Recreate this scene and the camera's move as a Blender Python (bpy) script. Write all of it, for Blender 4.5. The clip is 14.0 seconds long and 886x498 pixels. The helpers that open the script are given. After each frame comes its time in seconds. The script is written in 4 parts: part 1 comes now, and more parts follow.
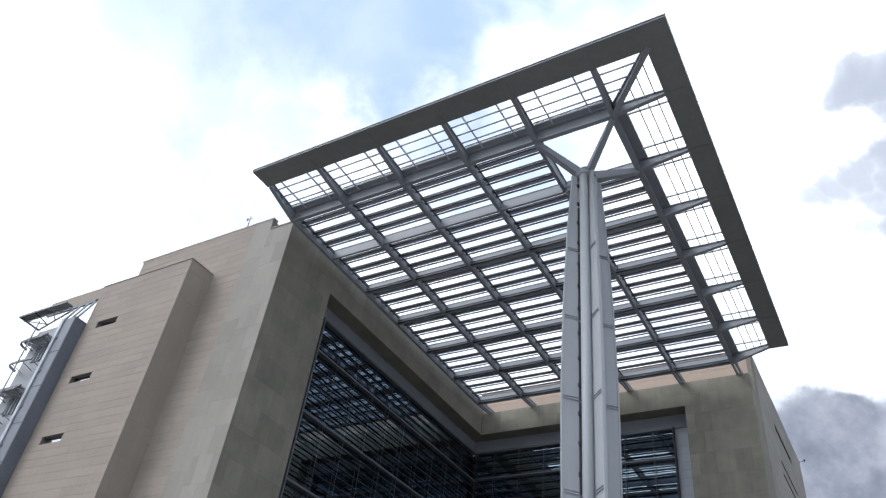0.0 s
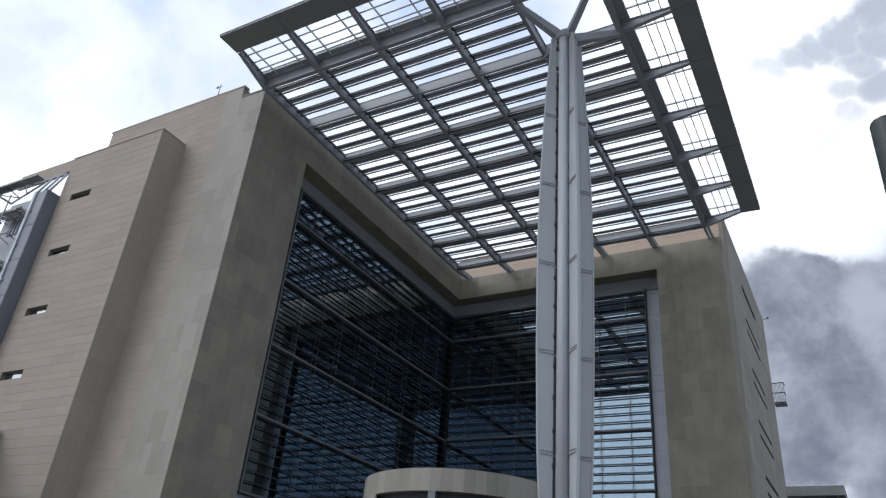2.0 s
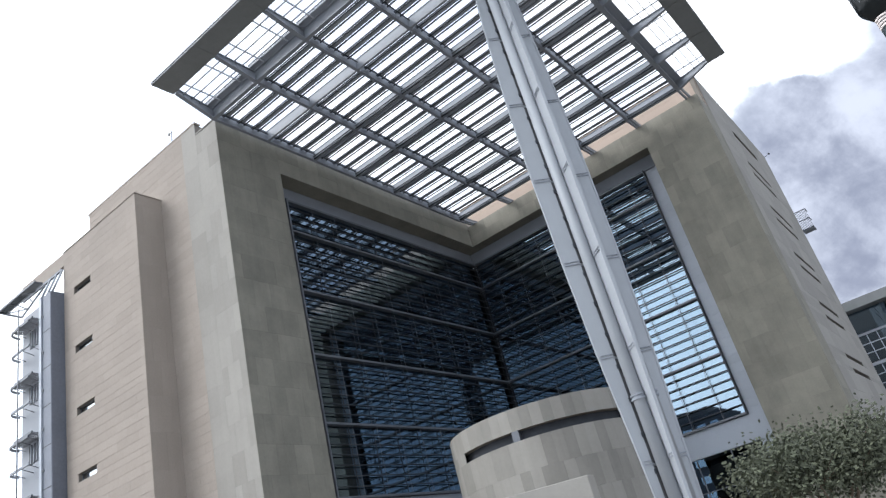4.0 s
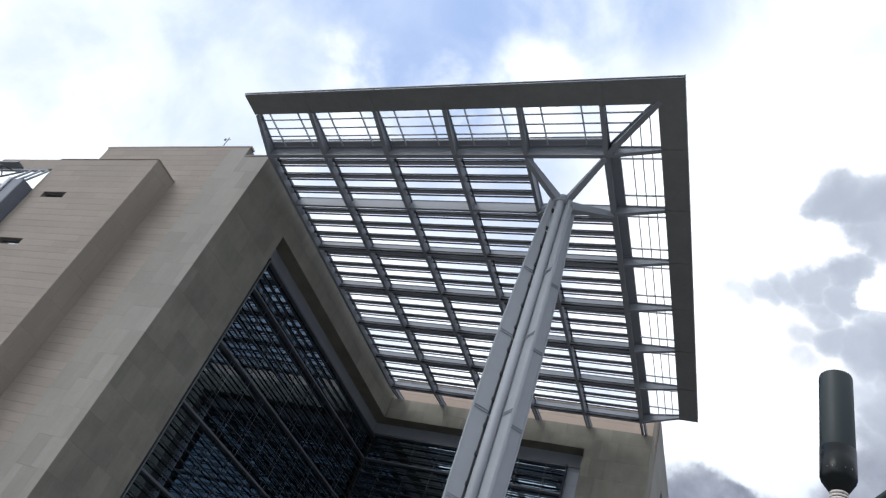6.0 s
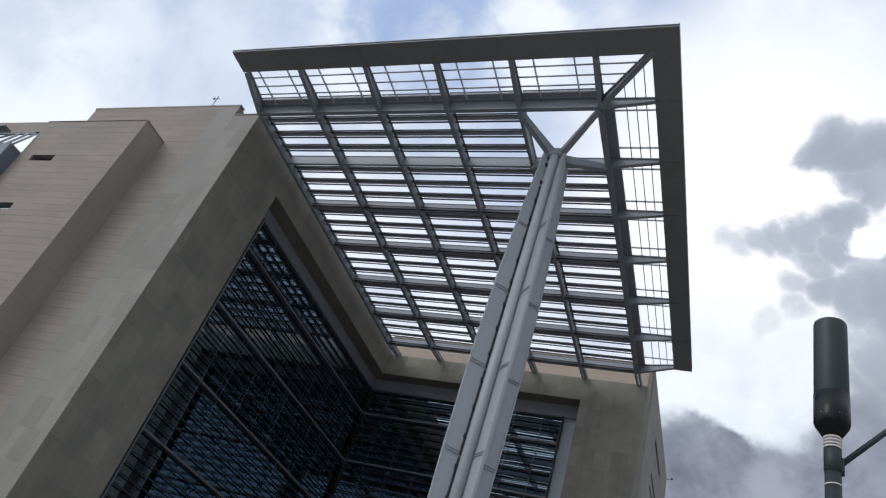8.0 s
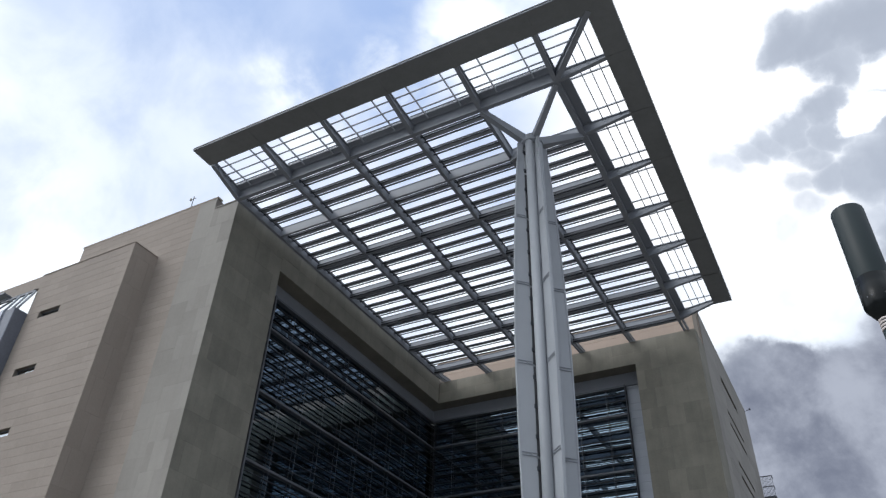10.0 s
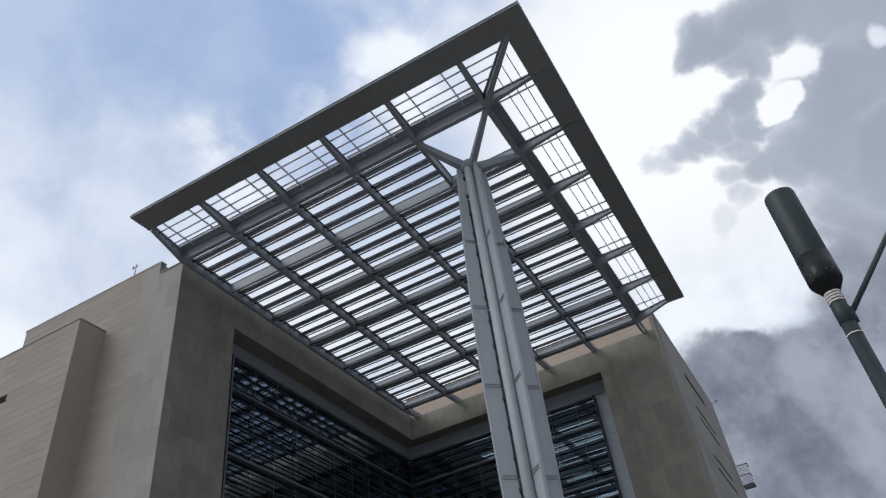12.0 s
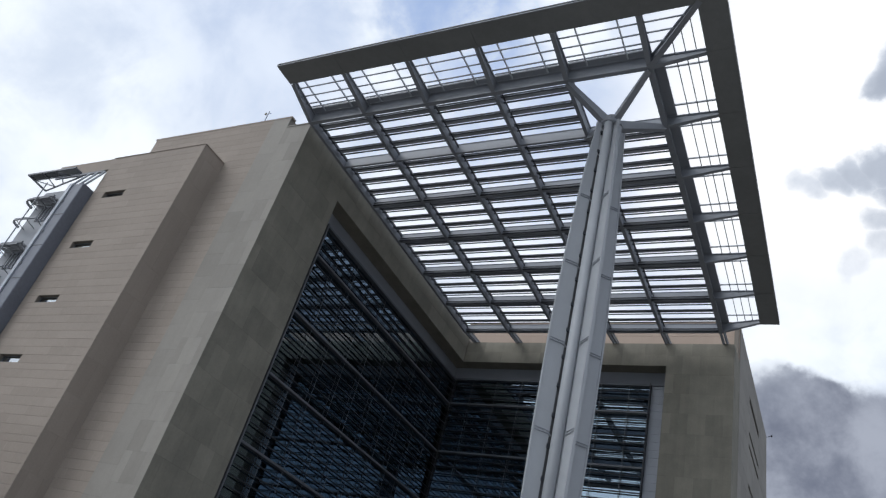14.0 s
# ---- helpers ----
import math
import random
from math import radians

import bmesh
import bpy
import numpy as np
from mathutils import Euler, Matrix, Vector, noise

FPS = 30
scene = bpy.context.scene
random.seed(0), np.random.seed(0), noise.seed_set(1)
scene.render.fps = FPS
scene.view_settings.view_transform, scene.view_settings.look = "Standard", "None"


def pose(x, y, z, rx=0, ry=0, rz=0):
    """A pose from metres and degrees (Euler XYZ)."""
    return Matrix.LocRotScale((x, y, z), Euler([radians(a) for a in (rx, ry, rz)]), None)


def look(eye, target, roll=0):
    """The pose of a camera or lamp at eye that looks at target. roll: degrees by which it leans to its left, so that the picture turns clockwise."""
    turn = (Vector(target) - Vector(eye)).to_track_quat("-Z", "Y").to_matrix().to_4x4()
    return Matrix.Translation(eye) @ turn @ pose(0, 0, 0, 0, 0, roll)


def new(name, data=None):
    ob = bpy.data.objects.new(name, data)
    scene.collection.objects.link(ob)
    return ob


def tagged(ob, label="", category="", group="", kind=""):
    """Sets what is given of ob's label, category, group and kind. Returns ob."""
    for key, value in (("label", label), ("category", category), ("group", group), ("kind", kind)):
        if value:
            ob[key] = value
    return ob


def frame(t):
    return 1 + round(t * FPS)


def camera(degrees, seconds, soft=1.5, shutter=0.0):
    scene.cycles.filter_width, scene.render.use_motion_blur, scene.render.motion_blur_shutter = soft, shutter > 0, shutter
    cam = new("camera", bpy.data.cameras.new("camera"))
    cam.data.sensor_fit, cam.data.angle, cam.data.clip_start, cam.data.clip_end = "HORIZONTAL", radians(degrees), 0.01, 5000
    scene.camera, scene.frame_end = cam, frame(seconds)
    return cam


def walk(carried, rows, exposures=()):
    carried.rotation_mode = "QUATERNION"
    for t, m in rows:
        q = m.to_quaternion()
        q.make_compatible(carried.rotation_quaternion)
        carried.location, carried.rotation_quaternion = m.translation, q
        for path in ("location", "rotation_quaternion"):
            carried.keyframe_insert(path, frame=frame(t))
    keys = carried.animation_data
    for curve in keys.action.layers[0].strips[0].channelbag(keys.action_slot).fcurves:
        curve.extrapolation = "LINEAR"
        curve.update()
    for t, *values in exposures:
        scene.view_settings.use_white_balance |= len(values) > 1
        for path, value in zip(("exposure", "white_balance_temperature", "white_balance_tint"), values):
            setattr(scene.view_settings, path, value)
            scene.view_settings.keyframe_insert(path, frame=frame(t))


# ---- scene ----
cam = camera(61.89, 14.0, soft=1.3)
EYE = (8.964, -28.998, 1.65)
PATH = [
    (0, (8.990, -29.019, 1.630), (4.567, -22.609, 7.903), 8.02),
    (0.5, (8.995, -29.010, 1.631), (4.775, -22.403, 7.838), 9.85),
    (1, (8.992, -29.004, 1.637), (4.774, -22.305, 7.746), 12.02),
    (1.5, (8.989, -29.005, 1.645), (4.766, -22.183, 7.613), 11.88),
    (2, (8.980, -29.013, 1.645), (4.457, -21.521, 6.483), 5.38),
    (2.2, (8.976, -29.015, 1.642), (4.177, -21.300, 5.820), 3.87),
    (3.2, (8.959, -29.014, 1.630), (4.005, -20.961, 4.886), -7.83),
    (4.3, (8.940, -29.012, 1.617), (4.413, -21.719, 6.747), -17.62),
    (4.5, (8.934, -29.011, 1.614), (4.636, -22.022, 7.332), -19.15),
    (5, (8.935, -29.019, 1.627), (5.084, -22.403, 8.061), -20.97),
    (5.5, (8.949, -29.020, 1.627), (5.115, -22.555, 8.224), -2.94),
    (6, (8.963, -29.020, 1.627), (5.016, -22.284, 7.875), 23.23),
    (6.5, (8.944, -28.996, 1.646), (5.023, -22.030, 7.655), 22.81),
    (7, (8.949, -28.983, 1.648), (5.045, -21.990, 7.635), 22.03),
    (7.5, (8.946, -28.976, 1.654), (5.070, -21.907, 7.571), 21.44),
    (8, (8.942, -28.973, 1.652), (5.093, -21.822, 7.488), 20.85),
    (10.3, (8.964, -29.000, 1.660), (5.121, -22.044, 7.730), 0.03),
    (10.5, (8.966, -29.000, 1.657), (5.201, -22.031, 7.760), -0.91),
    (11, (8.968, -29.006, 1.648), (5.390, -22.006, 7.828), -2.82),
    (11.5, (8.963, -29.019, 1.649), (5.613, -21.995, 7.930), -9.01),
    (12, (8.954, -29.000, 1.640), (5.743, -21.956, 7.969), -8.20),
    (12.5, (8.947, -28.993, 1.649), (5.684, -21.878, 7.872), -5.54),
    (13, (8.937, -28.977, 1.665), (5.160, -21.770, 7.479), 2.50),
    (13.5, (8.937, -28.977, 1.665), (4.730, -22.007, 7.471), 14.78),
    (14, (8.937, -28.977, 1.665), (4.289, -22.006, 7.124), 16.63),
]
EXPOSURES = [(0, 0.1, 6300, 10), (1.0, -0.1, 6300, 10), (2.0, -0.23, 6300, 10), (4.3, 0.62, 6300, 10), (5.0, 0.25, 6300, 10), (5.5, 0.0, 6300, 10), (6.0, -0.2, 6300, 10), (6.5, -0.38, 6300, 10), (7.5, -0.55, 6300, 10), (10.3, -0.27, 6300, 10), (11, -0.4, 6300, 10), (12.5, -0.62, 6300, 10), (13, -0.6, 6300, 10), (14, -0.45, 6300, 10)]
walk(cam, [(t, look(eye, target, roll)) for t, eye, target, roll in PATH], EXPOSURES)

# ---------------- world and light ----------------
world = bpy.data.worlds.new("sky")
scene.world = world
world.use_nodes = True
wn, wl = world.node_tree.nodes, world.node_tree.links
wn.clear()


def wnode(kind):
    return wn.new(kind)


def wmath(op, a, b=None, clamp=False):
    n = wnode("ShaderNodeMath")
    n.operation, n.use_clamp = op, clamp
    for i, v in enumerate((a, b)):
        if v is None:
            continue
        if isinstance(v, (int, float)):
            n.inputs[i].default_value = v
        else:
            wl.new(v, n.inputs[i])
    return n.outputs[0]


def wmix(fac, a, b):
    n = wnode("ShaderNodeMix")
    n.data_type = "RGBA"
    wl.new(fac, n.inputs[0])
    for i, v in ((6, a), (7, b)):
        if isinstance(v, tuple):
            n.inputs[i].default_value = (*v, 1)
        else:
            wl.new(v, n.inputs[i])
    return n.outputs[2]


def wrange(v, lo, hi, to_lo=0.0, to_hi=1.0):
    n = wnode("ShaderNodeMapRange")
    n.interpolation_type = "SMOOTHSTEP"
    wl.new(v, n.inputs[0])
    for i, q in enumerate((lo, hi, to_lo, to_hi)):
        n.inputs[i + 1].default_value = q
    return n.outputs[0]


SUN_DIR = Vector((-0.52, -0.60, 0.62)).normalized()
coord = wnode("ShaderNodeTexCoord").outputs["Generated"]
sky = wnode("ShaderNodeTexSky")
sky.sky_type, sky.sun_disc = "NISHITA", False
sky.sun_elevation, sky.sun_rotation = math.asin(SUN_DIR.z), math.atan2(SUN_DIR.x, SUN_DIR.y)
clear = wnode("ShaderNodeVectorMath")
clear.operation = "SCALE"
wl.new(sky.outputs[0], clear.inputs[0])
clear.inputs["Scale"].default_value = 0.11


def cloud_noise(scale, detail, rough, warp=0.0, shift=(0, 0, 0)):
    m = wnode("ShaderNodeMapping")
    wl.new(coord, m.inputs[0])
    m.inputs["Location"].default_value = shift
    n = wnode("ShaderNodeTexNoise")
    wl.new(m.outputs[0], n.inputs["Vector"])
    n.inputs["Scale"].default_value, n.inputs["Detail"].default_value = scale, detail
    n.inputs["Roughness"].default_value, n.inputs["Distortion"].default_value = rough, warp
    return n.outputs[0]


ragged_noise = wnode("ShaderNodeTexNoise")
wl.new(coord, ragged_noise.inputs["Vector"])
ragged_noise.inputs["Scale"].default_value, ragged_noise.inputs["Detail"].default_value = 6.5, 10
ragged_noise.inputs["Roughness"].default_value = 0.52
centred = wnode("ShaderNodeVectorMath")
centred.operation = "SUBTRACT"
wl.new(ragged_noise.outputs[1], centred.inputs[0])
centred.inputs[1].default_value = (0.5, 0.5, 0.5)
pushed = wnode("ShaderNodeVectorMath")
pushed.operation = "MULTIPLY_ADD"
wl.new(centred.outputs[0], pushed.inputs[0])
pushed.inputs[1].default_value = (0.15, 0.15, 0.15)
wl.new(coord, pushed.inputs[2])
bent = wnode("ShaderNodeVectorMath")
bent.operation = "NORMALIZE"
wl.new(pushed.outputs[0], bent.inputs[0])


def toward(d, near, far, torn=False):
    """1 close to the direction d, 0 beyond; near and far in degrees. torn: with a ragged outline."""
    n = wnode("ShaderNodeVectorMath")
    n.operation = "DOT_PRODUCT"
    wl.new(bent.outputs[0] if torn else coord, n.inputs[0])
    n.inputs[1].default_value = Vector(d).normalized()
    return wrange(n.outputs["Value"], math.cos(radians(far)), math.cos(radians(near)))


big = cloud_noise(3.0, 9, 0.55, 0.35, (1.7, 0.4, 0.2))
fine = cloud_noise(7.0, 10, 0.58, 0.3, (0.3, 2.1, 0.7))
puffs = cloud_noise(15.0, 9, 0.6, 0.2, (3.3, 0.9, 1.2))


def at(az, el):
    """The direction at az degrees east of north and el degrees up."""
    a, e = radians(az), radians(el)
    return (math.sin(a) * math.cos(e), math.cos(a) * math.cos(e), math.sin(e))


def spread(blobs, torn=True):
    """The strongest of several soft patches of sky: (azimuth, elevation, degrees, strength)."""
    total = None
    for az, el, r, strength in blobs:
        one = wmath("MULTIPLY", toward(at(az, el), r * 0.3, r * 1.5, torn), strength)
        total = one if total is None else wmath("MAXIMUM", total, one)
    return total


# Thin bright overcast with pale blue showing through in one part of the sky.
blue_zone = spread([(-35, 57, 8, 1.0), (-40, 53, 7, 0.85), (-54, 57, 9, 0.85), (-68, 54, 9, 0.7), (-58, 49, 12, 0.36), (-28, 64, 10, 0.9), (-50, 66, 12, 0.9), (-24, 48, 6, 0.4), (-27, 42, 6, 0.3)])
wisps = spread([(-67, 59, 3.5, 0.9), (-37.5, 50.5, 2.2, 0.8), (-44, 47, 3.5, 0.6), (-27, 53, 3.5, 0.7)])
blue_part = wmath("MULTIPLY", blue_zone, wrange(big, 0.26, 0.56), True)
blue_part = wmath("SUBTRACT", blue_part, wmath("MULTIPLY", wisps, wrange(fine, 0.35, 0.6)), True)
white = wmix(wrange(fine, 0.30, 0.66), (0.96, 1.06, 1.22), (1.36, 1.42, 1.48))
base = wmix(wmath("MULTIPLY", blue_part, 0.1), white, clear.outputs[0])
veil = wmix(wmath("MULTIPLY", blue_part, 0.82), base, (0.36, 0.55, 0.98))

# Soft grey clouds high in the north-east and a heavy bank low behind the building.
heavy = spread([(7.6, 47.4, 1.9, 0.9), (10.2, 47, 2.2, 0.95), (13, 46.2, 2.6, 1.0), (17, 45.5, 4, 1.0), (9.7, 44.6, 1.5, 0.85), (7.6, 42.8, 1.4, 0.85),
                (5.4, 42, 1.4, 0.8), (3.3, 41.3, 1.3, 0.75), (1.2, 40.8, 1.2, 0.65), (-0.8, 40.2, 1.0, 0.5), (8.2, 40.8, 1.6, 0.8), (5.8, 39.6, 1.5, 0.7),
                (15, 40, 3.8, 1.0), (12, 37.2, 3.4, 0.95), (9, 36.8, 2.4, 0.85), (6, 37.4, 1.8, 0.75), (3.5, 37.6, 1.3, 0.6), (16, 34, 4.5, 1.0), (12, 32, 3, 0.85),
                (9, 33.5, 1.6, 0.65), (3, 35.5, 1.2, 0.55), (0.8, 34.5, 1.2, 0.5), (8.5, 29.5, 2.8, 0.8), (22, 42, 7, 1.0), (26, 34, 9, 1.0)])
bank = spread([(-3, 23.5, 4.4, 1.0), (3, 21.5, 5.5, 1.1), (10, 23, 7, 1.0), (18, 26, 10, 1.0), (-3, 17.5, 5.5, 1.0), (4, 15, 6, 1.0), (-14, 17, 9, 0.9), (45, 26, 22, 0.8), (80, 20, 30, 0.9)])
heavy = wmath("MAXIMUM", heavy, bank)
holes = spread([(12.8, 43.2, 1.2, 1.0), (10, 41.4, 0.8, 0.9), (5.8, 44.7, 1.6, 0.9), (18.5, 42, 0.7, 0.8), (5.2, 32, 2.0, 0.5), (-1, 30.5, 2.6, 0.9)])
body = wmath("SUBTRACT", heavy, wmath("MULTIPLY", holes, 0.85))
ragged = wmath("ADD", wmath("MULTIPLY", wmath("SUBTRACT", fine, 0.5), 0.8), wmath("MULTIPLY", wmath("SUBTRACT", puffs, 0.5), 0.5))
mass = wmath("ADD", body, ragged)
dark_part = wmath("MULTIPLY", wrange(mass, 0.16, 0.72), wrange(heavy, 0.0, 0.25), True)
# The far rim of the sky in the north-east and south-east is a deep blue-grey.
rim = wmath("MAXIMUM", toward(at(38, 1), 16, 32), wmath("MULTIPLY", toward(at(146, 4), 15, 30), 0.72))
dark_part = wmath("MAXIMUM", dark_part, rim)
depth = wmath("ADD", body, wmath("MULTIPLY", wmath("SUBTRACT", big, 0.5), 0.9))
grey = wmix(wrange(depth, 0.40, 1.08), (0.92, 0.98, 1.08), (0.52, 0.575, 0.68))
grey = wmix(wmath("MULTIPLY", wrange(puffs, 0.44, 0.62), 0.25), grey, (0.50, 0.55, 0.65))
low_bank = toward(at(3, 18), 8, 17)
bank_tone = wmath("ADD", wmath("MULTIPLY", puffs, 0.4), wmath("MULTIPLY", fine, 0.6))
grey = wmix(wmath("MULTIPLY", low_bank, wrange(mass, 0.3, 0.85, 0.0, 0.9)), grey, wmix(wrange(bank_tone, 0.36, 0.62), (0.56, 0.595, 0.69), (0.21, 0.232, 0.31)))
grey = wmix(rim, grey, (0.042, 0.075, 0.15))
glare = toward(at(0, 45), 3, 17)
bright = wmix(glare, veil, (1.5, 1.5, 1.5))
bright = wmix(toward(SUN_DIR, 15, 50), bright, (1.8, 1.85, 1.9))
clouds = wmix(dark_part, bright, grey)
background = wnode("ShaderNodeBackground")
background.inputs[1].default_value = 1.0
wl.new(clouds, background.inputs[0])
wl.new(background.outputs[0], wnode("ShaderNodeOutputWorld").inputs[0])

sun_data = bpy.data.lights.new("sun", "SUN")
sun_data.energy, sun_data.angle, sun_data.color = 1.08, radians(25), (1.0, 0.98, 0.955)
sun = new("sun", sun_data)
sun.matrix_world = look(SUN_DIR * 200, (0, 0, 0))

# ---------------- materials ----------------


def material(name, color, rough=0.6, metal=0.0, grain=20.0, vary=0.12, stain=0.15, stain_scale=0.35, bump=0.1, piece=0.0, island=0.0, spec=0.4, streak=0.0):
    """A surface with fine grain, larger stains, optional streaks running down, and a shade of its own for each piece."""
    m = bpy.data.materials.new(name)
    m.use_nodes = True
    nt = m.node_tree
    N, L = nt.nodes, nt.links
    bsdf = N["Principled BSDF"]
    bsdf.inputs["Metallic"].default_value = metal
    bsdf.inputs["Specular IOR Level"].default_value = spec
    geo = N.new("ShaderNodeNewGeometry")

    def tex(scale, detail, stretch=None):
        t = N.new("ShaderNodeTexNoise")
        t.inputs["Scale"].default_value, t.inputs["Detail"].default_value = scale, detail
        t.inputs["Roughness"].default_value = 0.6
        if stretch:
            mp = N.new("ShaderNodeMapping")
            mp.inputs["Scale"].default_value = stretch
            L.new(geo.outputs["Position"], mp.inputs[0])
            L.new(mp.outputs[0], t.inputs["Vector"])
        else:
            L.new(geo.outputs["Position"], t.inputs["Vector"])
        return t.outputs[0]

    def calc(op, a, b):
        n = N.new("ShaderNodeMath")
        n.operation = op
        for i, v in enumerate((a, b)):
            if isinstance(v, (int, float)):
                n.inputs[i].default_value = v
            else:
                L.new(v, n.inputs[i])
        return n.outputs[0]

    g, st = tex(grain, 6), tex(stain_scale, 5)
    value = calc("ADD", 1.0, calc("MULTIPLY", calc("SUBTRACT", g, 0.5), vary * 2))
    value = calc("ADD", value, calc("MULTIPLY", calc("SUBTRACT", st, 0.5), stain * 2))
    if streak:
        value = calc("ADD", value, calc("MULTIPLY", calc("SUBTRACT", tex(1.0, 4, (2.2, 2.2, 0.10)), 0.5), streak * 2))
    if piece:
        info = N.new("ShaderNodeObjectInfo")
        value = calc("ADD", value, calc("MULTIPLY", calc("SUBTRACT", info.outputs["Random"], 0.5), piece * 2))
    if island:
        value = calc("ADD", value, calc("MULTIPLY", calc("SUBTRACT", geo.outputs["Random Per Island"], 0.5), island * 2))
    scale = N.new("ShaderNodeVectorMath")
    scale.operation = "SCALE"
    scale.inputs[0].default_value = color
    L.new(value, scale.inputs["Scale"])
    L.new(scale.outputs[0], bsdf.inputs["Base Color"])
    L.new(calc("ADD", rough - 0.08, calc("MULTIPLY", st, 0.16)), bsdf.inputs["Roughness"])
    if bump:
        b = N.new("ShaderNodeBump")
        b.inputs["Strength"].default_value, b.inputs["Distance"].default_value = bump, 0.02
        L.new(g, b.inputs["Height"])
        L.new(b.outputs[0], bsdf.inputs["Normal"])
    return m


def glass(name, tint, reflect, see):
    """Coated glazing: a mirror share over a tinted clear share, stronger at a slant."""
    m = bpy.data.materials.new(name)
    m.use_nodes = True
    nt = m.node_tree
    N, L = nt.nodes, nt.links
    N.clear()
    gloss, clear_part = N.new("ShaderNodeBsdfGlossy"), N.new("ShaderNodeBsdfTransparent")
    gloss.inputs["Roughness"].default_value = 0.012
    gloss.inputs["Color"].default_value = (*tint, 1)
    geo, wave, bump = N.new("ShaderNodeNewGeometry"), N.new("ShaderNodeTexNoise"), N.new("ShaderNodeBump")
    L.new(geo.outputs["Position"], wave.inputs["Vector"])
    wave.inputs["Scale"].default_value, wave.inputs["Detail"].default_value = 0.55, 1.0
    bump.inputs["Strength"].default_value, bump.inputs["Distance"].default_value = 0.12, 0.02
    L.new(wave.outputs[0], bump.inputs["Height"])
    L.new(bump.outputs[0], gloss.inputs["Normal"])
    clear_part.inputs["Color"].default_value = (see, see * 1.05, see * 1.15, 1)
    fres, mixer, out = N.new("ShaderNodeFresnel"), N.new("ShaderNodeMixShader"), N.new("ShaderNodeOutputMaterial")
    fres.inputs["IOR"].default_value = reflect
    L.new(fres.outputs[0], mixer.inputs[0])
    L.new(clear_part.outputs[0], mixer.inputs[1])
    L.new(gloss.outputs[0], mixer.inputs[2])
    L.new(mixer.outputs[0], out.inputs[0])
    return m


CREAM = material("cream_stone", (0.302, 0.264, 0.232), 0.85, grain=9, vary=0.12, stain=0.14, stain_scale=0.25, bump=0.3, piece=0.05, streak=0.04)
PALE = material("pale_smooth_stone", (0.270, 0.258, 0.237), 0.8, grain=6, vary=0.08, stain=0.16, stain_scale=0.35, bump=0.2, piece=0.10, streak=0.06)
GREY_STONE = material("olive_grey_stone", (0.218, 0.208, 0.175), 0.85, grain=7, vary=0.12, stain=0.34, stain_scale=0.55, bump=0.25, piece=0.11, streak=0.12)
PEACH = material("peach_stone", (0.40, 0.32, 0.265), 0.85, grain=9, vary=0.07, stain=0.08, bump=0.2, piece=0.04)
JOINT = material("joint_mortar", (0.19, 0.172, 0.152), 0.95, grain=14, vary=0.15, bump=0.1)
STEEL = material("painted_grey_steel", (0.255, 0.275, 0.31), 0.5, 0.0, grain=12, vary=0.05, stain=0.12, stain_scale=0.6, bump=0.03, streak=0.03)
FASCIA = material("dark_metal_fascia", (0.21, 0.22, 0.225), 0.55, 0.0, grain=8, vary=0.07, stain=0.2, stain_scale=0.5, bump=0.03, streak=0.1)
LOUVRE = material("grey_metal_louvre", (0.44, 0.465, 0.51), 0.45, 0.2, grain=15, vary=0.05, stain=0.1, bump=0.02, piece=0.06)
COLUMN = material("pale_grey_column_paint", (0.335, 0.357, 0.388), 0.48, 0.0, grain=10, vary=0.03, stain=0.09, stain_scale=0.5, bump=0.03, streak=0.05)
# Dark colour for shade in the column's gaps; also dark parts of distant buildings.
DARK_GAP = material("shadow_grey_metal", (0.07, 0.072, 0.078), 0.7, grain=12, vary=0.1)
CLADDING = material("blue_grey_metal_cladding", (0.36, 0.39, 0.44), 0.45, 0.3, grain=9, vary=0.05, stain=0.12, bump=0.03, piece=0.05)
MULLION = material("grey_aluminium_mullion", (0.145, 0.155, 0.175), 0.45, 0.4, grain=12, vary=0.05, bump=0.02)
ROD = material("dark_metal_sunshade", (0.045, 0.05, 0.06), 0.5, 0.3, grain=12, vary=0.1, bump=0.02)
GLASS = glass("blue_coated_glass", (0.62, 0.81, 0.99), 3.9, 0.2)
GLASS_CLEAR = glass("pale_window_glass", (0.85, 0.92, 1.0), 1.9, 0.3)
CORNER = material("dark_blue_grey_cladding", (0.15, 0.165, 0.20), 0.45, 0.2, grain=5, vary=0.2, stain=0.3, bump=0.03)
DRUM_STONE = material("weathered_drum_stone", (0.24, 0.23, 0.21), 0.8, grain=6, vary=0.08, stain=0.16, stain_scale=0.5, bump=0.15, piece=0.17, streak=0.12)
SLIT_GLASS = glass("bright_slit_glass", (0.88, 0.94, 1.0), 6.5, 0.3)
# Near-black colour carries the dimness of unlit rooms; also walls the apartment block.
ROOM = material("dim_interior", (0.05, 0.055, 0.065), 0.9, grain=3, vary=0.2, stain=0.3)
LAMP_GREEN = material("dark_green_lamp_paint", (0.013, 0.024, 0.027), 0.5, 0.0, grain=30, vary=0.1, stain=0.2, stain_scale=3, bump=0.04)
LAMP_GLASS = material("smoked_lamp_lens", (0.006, 0.008, 0.009), 0.3, 0.0, grain=20, vary=0.3, stain=0.3, stain_scale=6, bump=0.0, spec=0.2)
RING = material("pale_lamp_ring", (0.62, 0.56, 0.54), 0.5, grain=20, vary=0.08, bump=0.0)
RAIL = material("brushed_steel_rail", (0.40, 0.385, 0.33), 0.45, 0.25, grain=40, vary=0.06, bump=0.02)
